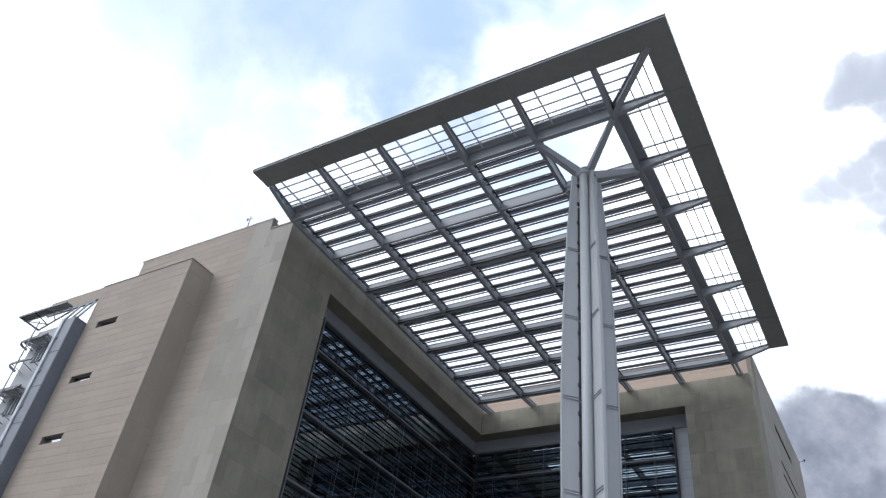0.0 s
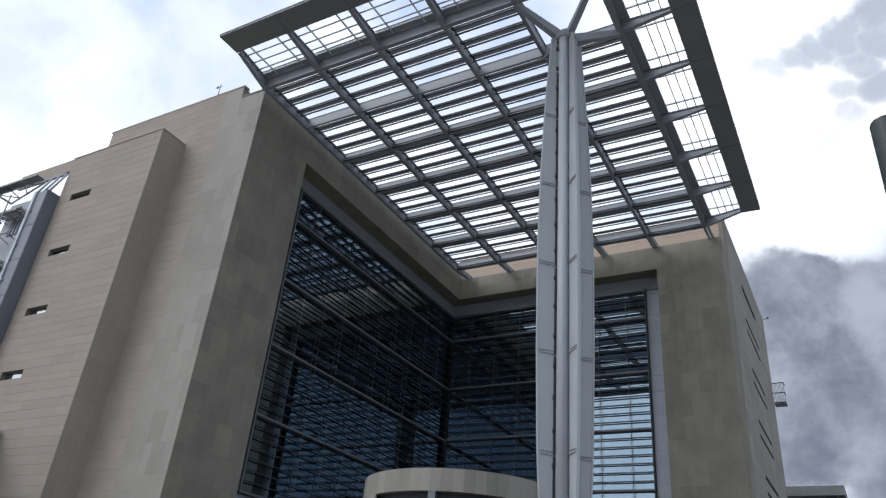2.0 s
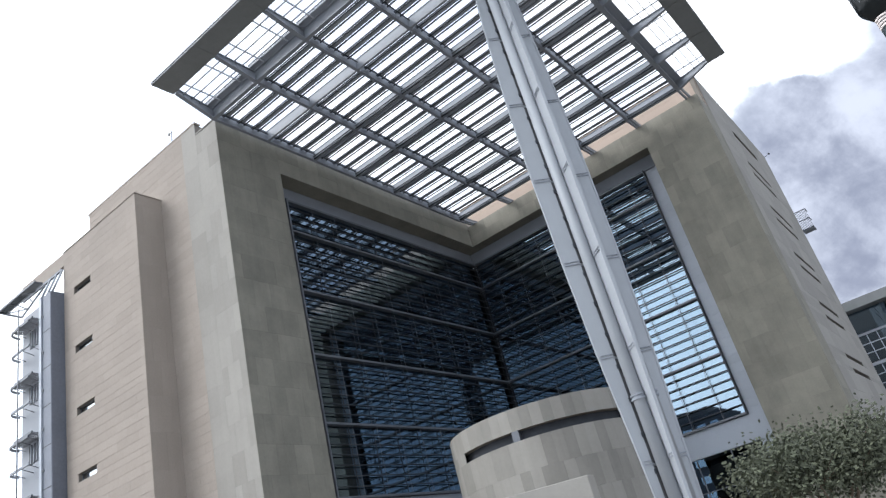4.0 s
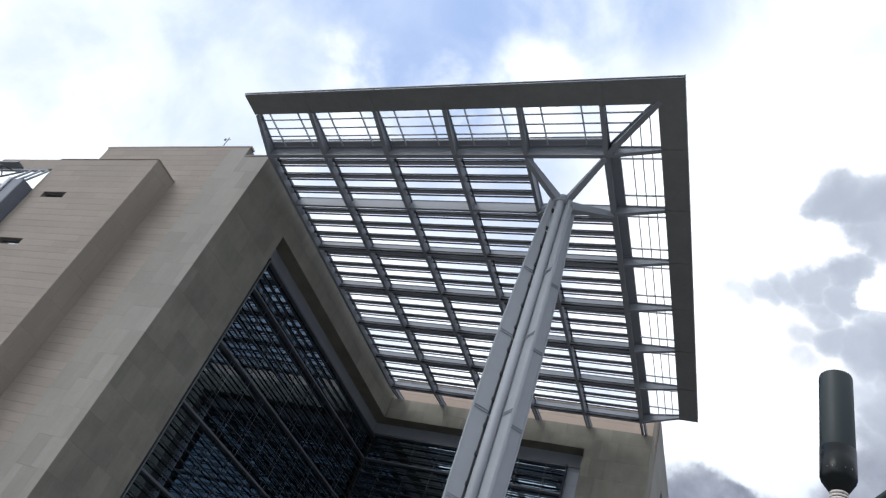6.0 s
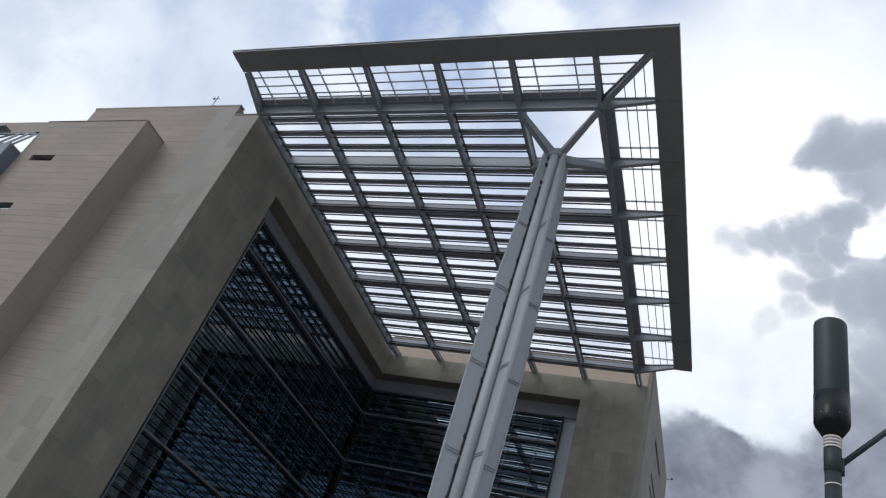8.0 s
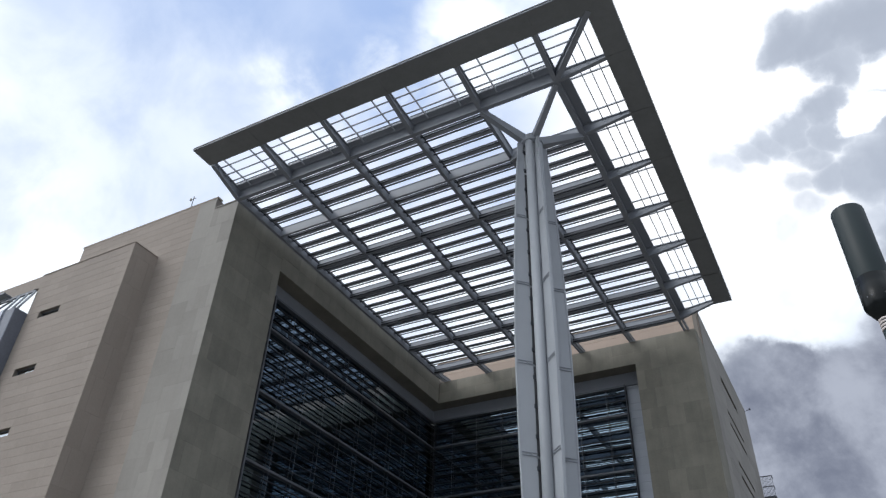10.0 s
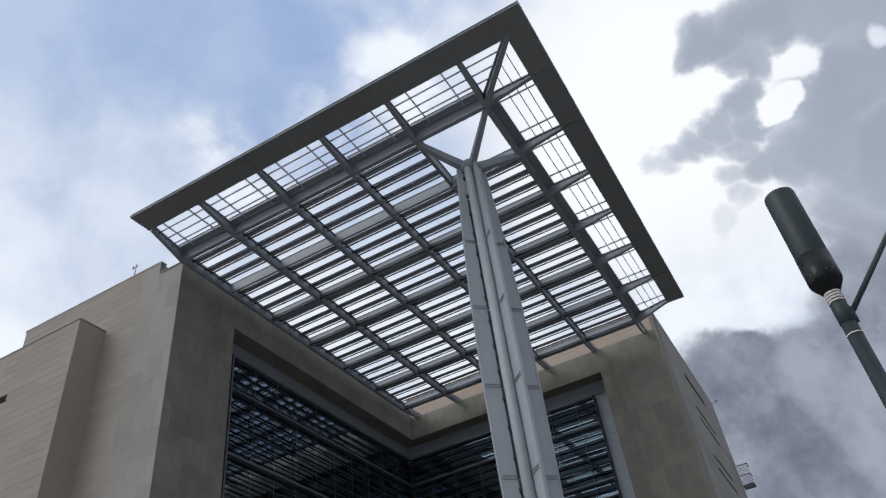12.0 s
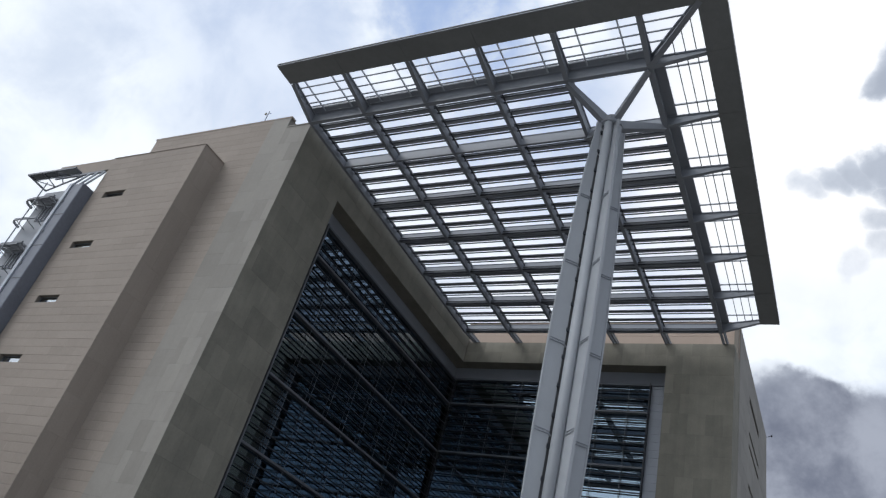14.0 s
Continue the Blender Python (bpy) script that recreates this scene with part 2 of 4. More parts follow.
PAVING = material("concrete_paving", (0.33, 0.325, 0.31), 0.9, grain=5, vary=0.08, stain=0.2, stain_scale=0.15, bump=0.2, piece=0.05)
GROUND = material("street_ground", (0.17, 0.165, 0.155), 0.95, grain=2, vary=0.1, stain=0.25, stain_scale=0.05, bump=0.2)
BARK = material("tree_bark", (0.12, 0.09, 0.065), 0.95, grain=14, vary=0.3, bump=0.6)
LEAF = material("olive_leaf", (0.060, 0.068, 0.042), 0.7, grain=8, vary=0.2, stain=0.2, island=0.35, bump=0.0)

# ---------------- mesh helpers ----------------


def box(bm, x0, x1, y0, y1, z0, z1):
    v = [bm.verts.new((x, y, z)) for x in (x0, x1) for y in (y0, y1) for z in (z0, z1)]
    for a in ((0, 1, 3, 2), (4, 6, 7, 5), (0, 4, 5, 1), (2, 3, 7, 6), (0, 2, 6, 4), (1, 5, 7, 3)):
        bm.faces.new([v[i] for i in a])
    return v


def prism(bm, outline, lift):
    """A solid from a flat outline of points, pushed along lift."""
    lift = Vector(lift)
    a = [bm.verts.new(p) for p in outline]
    b = [bm.verts.new(Vector(p) + lift) for p in outline]
    n = len(a)
    bm.faces.new(a)
    bm.faces.new(b[::-1])
    for i in range(n):
        bm.faces.new((a[i], b[i], b[(i + 1) % n], a[(i + 1) % n]))
    return a + b


def tube(bm, a, b, r, r2=None, sides=10, caps=True):
    a, b = Vector(a), Vector(b)
    r2 = r if r2 is None else r2
    d = (b - a).normalized()
    u = d.orthogonal().normalized()
    w = d.cross(u)
    rings = []
    for p, q in ((a, r), (b, r2)):
        rings.append([bm.verts.new(p + q * (math.cos(k * math.tau / sides) * u + math.sin(k * math.tau / sides) * w)) for k in range(sides)])
    for k in range(sides):
        f = bm.faces.new((rings[0][k], rings[0][(k + 1) % sides], rings[1][(k + 1) % sides], rings[1][k]))
        f.smooth = True
    if caps:
        bm.faces.new(rings[0][::-1])
        bm.faces.new(rings[1])


def lathe(bm, centre, profile, sides=28, smooth=True):
    """A turned body round the upright axis: profile of (radius, height)."""
    cx, cy = centre
    rings = [[bm.verts.new((cx + r * math.cos(k * math.tau / sides), cy + r * math.sin(k * math.tau / sides), z)) for k in range(sides)] for r, z in profile]
    for a, b in zip(rings, rings[1:]):
        for k in range(sides):
            f = bm.faces.new((a[k], a[(k + 1) % sides], b[(k + 1) % sides], b[k]))
            f.smooth = smooth
    bm.faces.new(rings[0][::-1])
    bm.faces.new(rings[-1])


def i_beam(bm, a, b, depth, flange, web=0.06, plate=0.06, depth_b=None):
    """An I-section from a to b; both points lie on the middle of its lower face. depth_b: its depth at b (a tapered bracket)."""
    a, b = Vector(a), Vector(b)
    d = (b - a).normalized()
    side = d.cross(Vector((0, 0, 1))).normalized()
    up = Vector((0, 0, 1))
    depth_b = depth if depth_b is None else depth_b
    f, w = flange / 2, web / 2

    def ring(p, dep):
        pts = ((-f, 0), (f, 0), (f, plate), (w, plate), (w, dep - plate), (f, dep - plate), (f, dep), (-f, dep), (-f, dep - plate), (-w, dep - plate), (-w, plate), (-f, plate))
        return [bm.verts.new(p + side * s + up * h) for s, h in pts]

    r0, r1 = ring(a, depth), ring(b, depth_b)
    for k in range(12):
        bm.faces.new((r0[k], r0[(k + 1) % 12], r1[(k + 1) % 12], r1[k]))
    bm.faces.new(r0[::-1])
    bm.faces.new(r1)


def finish(bm, bevel=0.0):
    if bevel:
        bmesh.ops.bevel(bm, geom=list(bm.edges), offset=bevel, segments=1, affect="EDGES")
    bmesh.ops.recalc_face_normals(bm, faces=bm.faces)


def part(name, bm, mat, parent=None, label="", bevel=0.0):
    finish(bm, bevel)
    me = bpy.data.meshes.new(name)
    bm.to_mesh(me)
    bm.free()
    me.materials.append(mat)
    ob = new(name, me)
    if parent is not None:
        ob.parent = parent
    if label:
        tagged(ob, label)
    return ob


def boxed(name, dims, mat, parent=None, label="", bevel=0.0):
    bm = bmesh.new()
    box(bm, *dims)
    return part(name, bm, mat, parent, label, bevel)


def tubed(name, a, b, r, mat, parent=None, r2=None, sides=10, label=""):
    bm = bmesh.new()
    tube(bm, a, b, r, r2, sides)
    return part(name, bm, mat, parent, label)


def piece(name, mesh, parent, m):
    ob = new(name, mesh)
    ob.parent = parent
    ob.matrix_basis = m
    return ob


SLABS = {}


def slab_mesh(w, h, mat, edge=0.012, t=0.05):
    """A facing stone w wide and h high with a worn edge, its face at +y."""
    key = (round(w, 2), round(h, 2), mat.name, edge)
    if key not in SLABS:
        bm = bmesh.new()
        back = [bm.verts.new((x, 0, z)) for x, z in ((0, 0), (w, 0), (w, h), (0, h))]
        mid = [bm.verts.new((x, t - edge, z)) for x, z in ((0, 0), (w, 0), (w, h), (0, h))]
        top = [bm.verts.new((x, t, z)) for x, z in ((edge, edge), (w - edge, edge), (w - edge, h - edge), (edge, h - edge))]
        for a, b in ((back, mid), (mid, top)):
            for k in range(4):
                bm.faces.new((a[k], a[(k + 1) % 4], b[(k + 1) % 4], b[k]))
        bm.faces.new(top)
        finish(bm)
        me = bpy.data.meshes.new("stone_panel")
        bm.to_mesh(me)
        bm.free()
        me.materials.append(mat)
        SLABS[key] = me
    return SLABS[key]


def face_stones(parent, origin, along, length, z0, z1, course, run, mat, holes=(), gap=0.009, vgap=0.002, stagger=True, seed=1, name="stone_panel"):
    """Facing stones on an upright plane: courses from z0 to z1, from origin for length along the unit vector along.
    The stones face south (-y) or east (+x). holes: (u0, u1, z0, z1) kept free."""
    rng = random.Random(seed)
    along = Vector((*along, 0))
    out = Vector((1, 0, 0)) if abs(along.y) > 0.5 else Vector((0, -1, 0))
    across = Vector((out.y, -out.x, 0))
    ahead = across.dot(along) > 0
    cuts = sorted({round(v, 3) for h in holes for v in h[2:]})
    rows, z = [], z0
    while z < z1 - 0.05:
        nxt = min(z + course, z1)
        for c in cuts:
            if z + 0.12 < c < nxt - 0.12:
                nxt = c
                break
            if abs(c - nxt) <= 0.12:
                nxt = c
        rows.append((z, nxt))
        z = nxt
    for r, (a, b) in enumerate(rows):
        spans = [(0.0, length)]
        for u0, u1, h0, h1 in holes:
            if h0 < b - 0.02 and h1 > a + 0.02:
                spans = [s for p, q in spans for s in ((p, min(q, u0)), (max(p, u1), q)) if s[1] - s[0] > 0.05]
        for p, q in spans:
            n = max(1, round((q - p) / run))
            step = (q - p) / n
            edges = [p + step * k for k in range(n + 1)]
            if stagger and r % 2 and n > 1:
                edges = [p] + [e - step / 2 for e in edges[1:]] + [q]
            for e0, e1 in zip(edges, edges[1:]):
                if e1 - e0 < 0.1:
                    continue
                me = slab_mesh(e1 - e0 - vgap, b - a - gap, mat, 0.004 if gap > 0.006 else 0.003)
                spot = Vector(origin) + along * (e0 + vgap / 2 if ahead else e1 - vgap / 2) + Vector((0, 0, a + gap / 2)) + out * rng.uniform(0.0, 0.006)
                turn = Matrix(((across.x, out.x, 0), (across.y, out.y, 0), (0, 0, 1))).to_4x4()
                piece(name, me, parent, Matrix.Translation(spot) @ turn)

# ---------------- numbers of the plan ----------------
ZC = 36.97                                   # underside of the canopy steel
GX = [0.0, -5.1, -10.05, -15.1, -20.15, -25.0]   # canopy beams that run in depth
GY = [0.0, 4.95, 9.9, 14.85, 19.95, 25.15, 30.35]  # canopy beams that run across
WX, WY = -25.83, 33.0                        # faces of the two grey stone frames
GLX, GLY = -27.33, 34.5                      # planes of the two glass walls
FY, PY = 0.75, -1.5                          # front of the west wing: main face and projecting bay
HEAD = 35.03                                 # underside of the frames' heads
FLOORS = [10.1, 15.25, 20.4, 25.6, 30.8, 33.6]


def structure(ob, label, category):
    return tagged(ob, label, category, kind="structure")


# ---------------- ground ----------------
bm = bmesh.new()
box(bm, -2500, 2500, -2500, 2500, -0.5, -0.03)
structure(part("ground", bm, GROUND), "dull grey street ground reaching the horizon", "ground")

# ---------------- west wing ----------------
FIN_X, BAY_X0 = -33.1, -43.4
bm = bmesh.new()
box(bm, FIN_X, -29.96, FY + 0.05, 2.4, 0, 34.29)
box(bm, BAY_X0 + 0.1, -29.96, FY + 0.05, 2.4, 34.3, 39.0)
box(bm, BAY_X0 + 0.1, WX - 1.55, 2.41, 30.0, 0, 37.5)
west = structure(part("wall_west_wing", bm, JOINT), "cream coursed stone wall of the courthouse west wing", "wall")
face_stones(west, (-29.95, FY + 0.05, 0), (-1, 0), FIN_X * -1 - 29.95, 0.0, 34.3, 0.62, 1.6, CREAM, seed=2)
face_stones(west, (-29.95, FY + 0.05, 0), (-1, 0), 43.3 - 29.95, 34.3, 39.0, 0.62, 2.2, CREAM, seed=3)
boxed("coping", (-43.42, -28.15, FY - 0.03, FY + 0.5, 39.0, 39.14), CREAM, west, "thin cream stone coping")
boxed("coping", (-28.1, WX + 0.04, FY - 0.06, FY + 0.5, 37.9, 38.0), PALE, west, "thin pale stone coping")

bm = bmesh.new()
box(bm, -29.95, -28.26, FY + 0.05, 2.4, 0, 38.98)
box(bm, -28.25, WX - 0.06, FY + 0.05, 2.4, 0, 37.88)
pier = structure(part("wall_corner_pier", bm, JOINT), "pale smooth stone corner pier of the west wing", "wall")
face_stones(pier, (WX, FY + 0.05, 0), (-1, 0), 28.25 + WX, 0.0, 37.9, 1.9, 1.2, PALE, gap=0.004, vgap=0.003, seed=5)
face_stones(pier, (-28.25, FY + 0.05, 0), (-1, 0), 1.7, 1.0, 39.0, 1.9, 1.7, PALE, gap=0.004, vgap=0.003, seed=25)

# Projecting bay with slit windows.
SLITS = [30.3, 25.35, 20.5, 15.7, 10.9, 6.1]
S0, S1, SH = -41.9, -39.5, 0.62
bm = bmesh.new()
box(bm, S1, FIN_X - 0.05, PY + 0.05, FY + 0.04, 0, 34.7)
box(bm, BAY_X0 + 0.05, S0, PY + 0.05, FY + 0.04, 0, 34.7)
levels = sorted(SLITS)
for lo, hi in zip([0] + [z + SH for z in levels], levels + [34.7]):
    box(bm, S0, S1, PY + 0.05, FY + 0.04, lo, hi)
bay = structure(part("wall_projecting_bay", bm, JOINT), "cream stone bay with narrow slit windows", "wall")
face_stones(bay, (FIN_X, PY + 0.05, 0), (-1, 0), -BAY_X0 + FIN_X, 4.0, 34.75, 0.62, 2.6, CREAM,
            holes=[(FIN_X - S1, FIN_X - S0, z, z + SH) for z in SLITS], seed=6)
face_stones(bay, (FIN_X - 0.05, FY, 0), (0, -1), FY - PY - 0.05, 4.0, 34.75, 2.48, 1.2, CREAM, gap=0.003, vgap=0.003, seed=7)
boxed("coping", (BAY_X0 - 0.02, FIN_X + 0.06, PY - 0.05, FY, 34.75, 34.79), CREAM, bay, "thin cream stone coping")
for n, z in enumerate(SLITS):
    win = structure(boxed(f"window_slit_{n + 1}", (S0 + 0.02, S1 - 0.02, PY + 0.32, PY + 0.36, z, z + SH), SLIT_GLASS), "narrow slit window set deep in cream stone", "window")
    boxed("sill", (S0 + 0.01, S1 - 0.01, PY + 0.02, PY + 0.31, z - 0.02, z + 0.03), PALE, win, "pale stone sill")
    boxed("frame", (S0 + 0.01, S1 - 0.01, PY + 0.27, PY + 0.315, z + SH - 0.06, z + SH), MULLION, win)
    boxed("frame", (S0 + 0.01, S0 + 0.07, PY + 0.27, PY + 0.315, z + 0.03, z + SH - 0.06), MULLION, win)
    # Dark sheet whose colour stands in for the unlit room behind the slit.
    boxed("blind", (S0 + 0.02, S1 - 0.02, PY + 0.95, PY + 1.0, z + 0.02, z + SH), ROOM, win)

# ---------------- the grey stone frame of the court ----------------
bm = bmesh.new()
box(bm, WX - 1.45, WX - 0.05, 2.42, 6.5, 0, 37.75)
box(bm, WX - 0.058, WX - 0.05, FY + 0.06, 2.41, 0, 37.75)
box(bm, WX - 1.45, WX - 0.05, 6.5, WY + 1.45, HEAD + 0.06, 37.75)
left_frame = structure(part("wall_court_west", bm, JOINT), "olive-grey stone frame round the tall west glazing", "wall")
face_stones(left_frame, (WX - 0.05, FY + 0.02, 0), (0, 1), 6.56 - FY - 0.02, 0.0, 37.8, 1.9, 1.5, GREY_STONE, gap=0.004, vgap=0.003, seed=8)
face_stones(left_frame, (WX - 0.05, 6.56, 0), (0, 1), WY - 6.56 - 0.06, HEAD, 37.8, 1.4, 2.2, GREY_STONE, gap=0.004, vgap=0.003, stagger=False, seed=9)
boxed("soffit", (GLX, WX, 6.56, GLY, HEAD, HEAD + 0.05), GREY_STONE, left_frame, "grey stone soffit over the glass")
boxed("coping", (WX - 1.5, WX + 0.03, 1.3, WY + 0.03, 37.8, 37.88), GREY_STONE, left_frame)

PX0, PX1, FTOP = -5.06, 0.8, 37.38
RY0 = 36.3
bm = bmesh.new()
box(bm, WX - 1.45, PX0 + 0.06, WY + 0.05, WY + 1.45, HEAD + 0.06, FTOP - 0.04)
box(bm, PX0 + 0.06, PX1 - 0.05, WY + 0.05, WY + 1.45, 0, FTOP - 0.04)
box(bm, PX1 - 1.2, PX1 - 0.05, WY + 1.46, RY0 - 0.02, 0, FTOP - 0.04)
right_frame = structure(part("wall_court_north", bm, JOINT), "olive-grey stone frame round the north glazing", "wall")
face_stones(right_frame, (PX1, WY + 0.05, 0), (-1, 0), PX1 - PX0, 0.0, FTOP, 1.9, 1.5, GREY_STONE, gap=0.004, vgap=0.003, seed=10)
face_stones(right_frame, (PX0, WY + 0.05, 0), (-1, 0), PX0 - WX - 0.06, HEAD, FTOP, 1.2, 2.1, GREY_STONE, gap=0.004, vgap=0.003, stagger=False, seed=11)
boxed("soffit", (WX + 0.002, PX0, WY, GLY, HEAD, HEAD + 0.05), GREY_STONE, right_frame, "grey stone soffit over the glass")
face_stones(right_frame, (PX1 - 0.05, WY + 0.03, 0), (0, 1), 3.75, 0.0, FTOP, 1.9, 1.9, GREY_STONE, gap=0.004, vgap=0.003, seed=12)

# ---------------- north block behind the frame ----------------
RY1, RTOP = 62.5, 41.6
SLOTS = []
for z in (37.45, 33.98, 32.68, 28.70, 27.32, 23.52, 22.10, 18.30, 16.88, 13.10, 11.70):
    SLOTS.append((z, 0.42 if z < 36 else 0.75))
SY0, SY1 = 44.9, 53.7
bm = bmesh.new()
box(bm, -28.0, PX1 - 0.45, RY0 + 0.05, RY1, 0, RTOP - 0.05)
box(bm, PX1 - 0.45, PX1 - 0.06, 36.0, SY0, 0, RTOP - 0.05)
box(bm, PX1 - 0.45, PX1 - 0.06, SY1, RY1, 0, RTOP - 0.05)
levels = sorted(SLOTS)
for (lo, lh), hi in zip([(0, 0)] + levels, [z for z, _ in levels] + [RTOP - 0.05]):
    box(bm, PX1 - 0.45, PX1 - 0.06, SY0, SY1, lo + lh, hi)
north = structure(part("wall_north_block", bm, JOINT), "peach and grey stone block behind the canopy", "wall")
face_stones(north, (PX1, RY0 + 0.05, 0), (-1, 0), 28.0, 35.5, RTOP, 0.92, 2.4, PEACH, seed=13)
face_stones(north, (PX1 - 0.06, 36.95, 0), (0, 1), RY1 - 36.95, 6.0, RTOP, 1.9, 4.0, PALE,
            holes=[(SY0 - 36.95, SY1 - 36.95, z, z + h) for z, h in SLOTS], gap=0.012, seed=14)
boxed("coping", (-28.0, PX1 + 0.05, RY0 - 0.05, RY0 + 0.5, RTOP, RTOP + 0.12), PEACH, north, "peach stone coping")
for n, (z, h) in enumerate(SLOTS):
    win = structure(boxed(f"window_slot_{n + 1}", (PX1 - 0.44, PX1 - 0.40, SY0, SY1, z, z + h), GLASS), "long dark slot window in a stone wall", "window")
    boxed("frame", (PX1 - 0.40, PX1 - 0.34, SY0, SY1, z, z + 0.05), MULLION, win)
    for k in range(3):
        y = SY0 + (SY1 - SY0) * (k + 1) / 4
        boxed("mullion", (PX1 - 0.40, PX1 - 0.34, y - 0.03, y + 0.03, z + 0.05, z + h), MULLION, win)

# ---------------- glass walls of the court ----------------


def glass_wall(name, label, to_world, length, verticals, wide, rise):
    """Glazing along u from 0 to length, outside at +w: panes, transoms, mullions and sunshade blades whose inner edge lies at wide."""
    thing = tagged(new(name), label, "window", kind="structure")

    def bar(kind, u0, u1, w0, w1, z0, z1, mat, lab=""):
        bm = bmesh.new()
        c = [to_world(u, w) for u in (u0, u1) for w in (w0, w1)]
        xs, ys = [p[0] for p in c], [p[1] for p in c]
        box(bm, min(xs), max(xs), min(ys), max(ys), z0, z1)
        return part(kind, bm, mat, thing, lab)

    us = [0.0] + verticals + [length]
    for a, b in zip(us, us[1:]):
        for z0, z1 in zip(FLOORS, FLOORS[1:]):
            bar("pane", a + 0.03, b - 0.03, -0.02, 0.0, z0 + 0.05, z1 - 0.05, GLASS)
    for z in FLOORS:
        bar("transom", 0, length, 0.0, 0.42, z - 0.08, z + 0.08, MULLION)
    for u in us:
        bar("mullion", u - 0.02, u + 0.02, 0.0, 0.03, FLOORS[0], FLOORS[-1], ROD)
        bar("screen_post", u - 0.014, u + 0.014, 0.40, 0.42, FLOORS[0], FLOORS[-1], MULLION)
    for z0, z1 in zip(FLOORS, FLOORS[1:]):
        n = round((z1 - z0) / 0.74)
        for k in range(1, n):
            z = z0 + (z1 - z0) * k / n
            bar("sunshade_blade", 0, length, wide, 0.40, z - rise, z + rise, ROD)
    return thing


left_v = [2.6 * k for k in range(1, 10)]
glass_wall("window_west_glazing", "dark blue curtain wall with horizontal sunshade blades", lambda u, w: (GLX + w, 7.9 + u), GLY - 7.9 - 0.1, left_v, 0.24, 0.024)
right_v = [2.7 * k - 0.55 for k in range(1, 8)]
glass_wall("window_north_glazing", "reflective blue curtain wall behind horizontal sunshade blades", lambda u, w: (GLX + 0.5 + u, GLY - w), -6.6 - GLX - 0.5, right_v, 0.19, 0.03)

spandrel = structure(boxed("trim_west_spandrel", (GLX - 0.3, GLX + 0.06, 6.0, GLY, 33.72, HEAD - 0.005), STEEL), "blue-grey metal band above the glazing", "cladding")
boxed("lower_band", (GLX - 0.3, GLX + 0.10, 6.0, GLY, 7.9, 9.98), CLADDING, spandrel, "blue-grey metal band below the glazing")
boxed("edge_frame", (GLX - 0.1, GLX + 0.5, 7.75, 7.9, 9.98, 33.72), MULLION, spandrel)
spandrel2 = structure(boxed("trim_north_spandrel", (GLX + 0.07, PX0 + 0.4, GLY - 0.06, GLY + 0.3, 33.72, HEAD - 0.005), STEEL), "blue-grey metal band above the north glazing", "cladding")
boxed("edge_frame", (-6.62, -6.54, GLY - 0.5, GLY + 0.1, 10.0, 33.72), ROD, spandrel2)
boxed("lower_band", (GLX + 0.12, PX0 + 0.4, GLY - 0.10, GLY + 0.3, 7.9, 9.98), CLADDING, spandrel2, "blue-grey metal band below the glazing")
boxed("backing", (-6.53, PX0 + 0.4, GLY + 0.08, GLY + 0.3, 0, 33.7), JOINT, spandrel2)
face_stones(spandrel2, (PX0 + 0.4, GLY + 0.08, 0), (-1, 0), PX0 + 0.4 + 6.53, 6.0, 33.7, 0.74, 2.0, CLADDING, seed=15, name="cladding_panel")

# Ground floor and rooms behind the glass; their dimness is put into ROOM's colour.
structure(boxed("wall_ground_floor_west", (GLX - 0.4, GLX - 0.2, 6.0, GLY, 0, 7.88), ROOM), "backing wall coloured dark for the unlit ground floor", "wall")
structure(boxed("wall_ground_floor_north", (GLX, PX0 + 0.4, GLY + 0.2, GLY + 0.4, 0, 7.88), ROOM), "backing wall coloured dark for the unlit ground floor", "wall")
for k in range(4):
    structure(tubed("entrance_post", (GLX + 0.25, 11 + 6 * k, 0), (GLX + 0.25, 11 + 6 * k, 7.9), 0.22, CLADDING, sides=16), "round pale metal post under the glazing", "post")
for k in range(9):
    y = 6.1 + 3.1 * k
    pane = structure(boxed("window_ground_west", (GLX - 0.12, GLX - 0.1, y + 0.04, y + 3.06, 0.2, 7.85), GLASS), "dark blue ground floor glass pane", "window")
    boxed("mullion", (GLX - 0.1, GLX - 0.02, y - 0.04, y + 0.04, 0.2, 7.85), MULLION, pane)
    for z in (2.6, 5.2):
        boxed("transom", (GLX - 0.1, GLX - 0.04, y + 0.04, y + 3.06, z, z + 0.08), MULLION, pane)
for k in range(7):
    x = GLX + 0.3 + 3.0 * k
    pane = structure(boxed("window_ground_north", (x + 0.04, x + 2.96, GLY + 0.1, GLY + 0.12, 0.2, 7.85), GLASS), "dark blue ground floor glass pane", "window")
    boxed("mullion", (x - 0.04, x + 0.04, GLY + 0.02, GLY + 0.1, 0.2, 7.85), MULLION, pane)
    for z in (2.6, 5.2):
        boxed("transom", (x + 0.04, x + 2.96, GLY + 0.04, GLY + 0.1, z, z + 0.08), MULLION, pane)
rooms = structure(boxed("wall_rooms_west", (GLX - 1.2, GLX - 1.1, 6.0, GLY + 1.7, 9.9, 33.8), ROOM), "back wall coloured dark for the unlit rooms", "wall")
structure(boxed("wall_rooms_north", (GLX - 1.1, PX0 + 0.4, GLY + 1.6, GLY + 1.75, 9.9, 33.8), ROOM), "back wall coloured dark for the unlit rooms", "wall")
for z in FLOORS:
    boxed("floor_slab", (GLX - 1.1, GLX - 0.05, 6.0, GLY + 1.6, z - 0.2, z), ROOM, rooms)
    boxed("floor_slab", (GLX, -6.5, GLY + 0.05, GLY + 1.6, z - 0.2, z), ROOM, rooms)

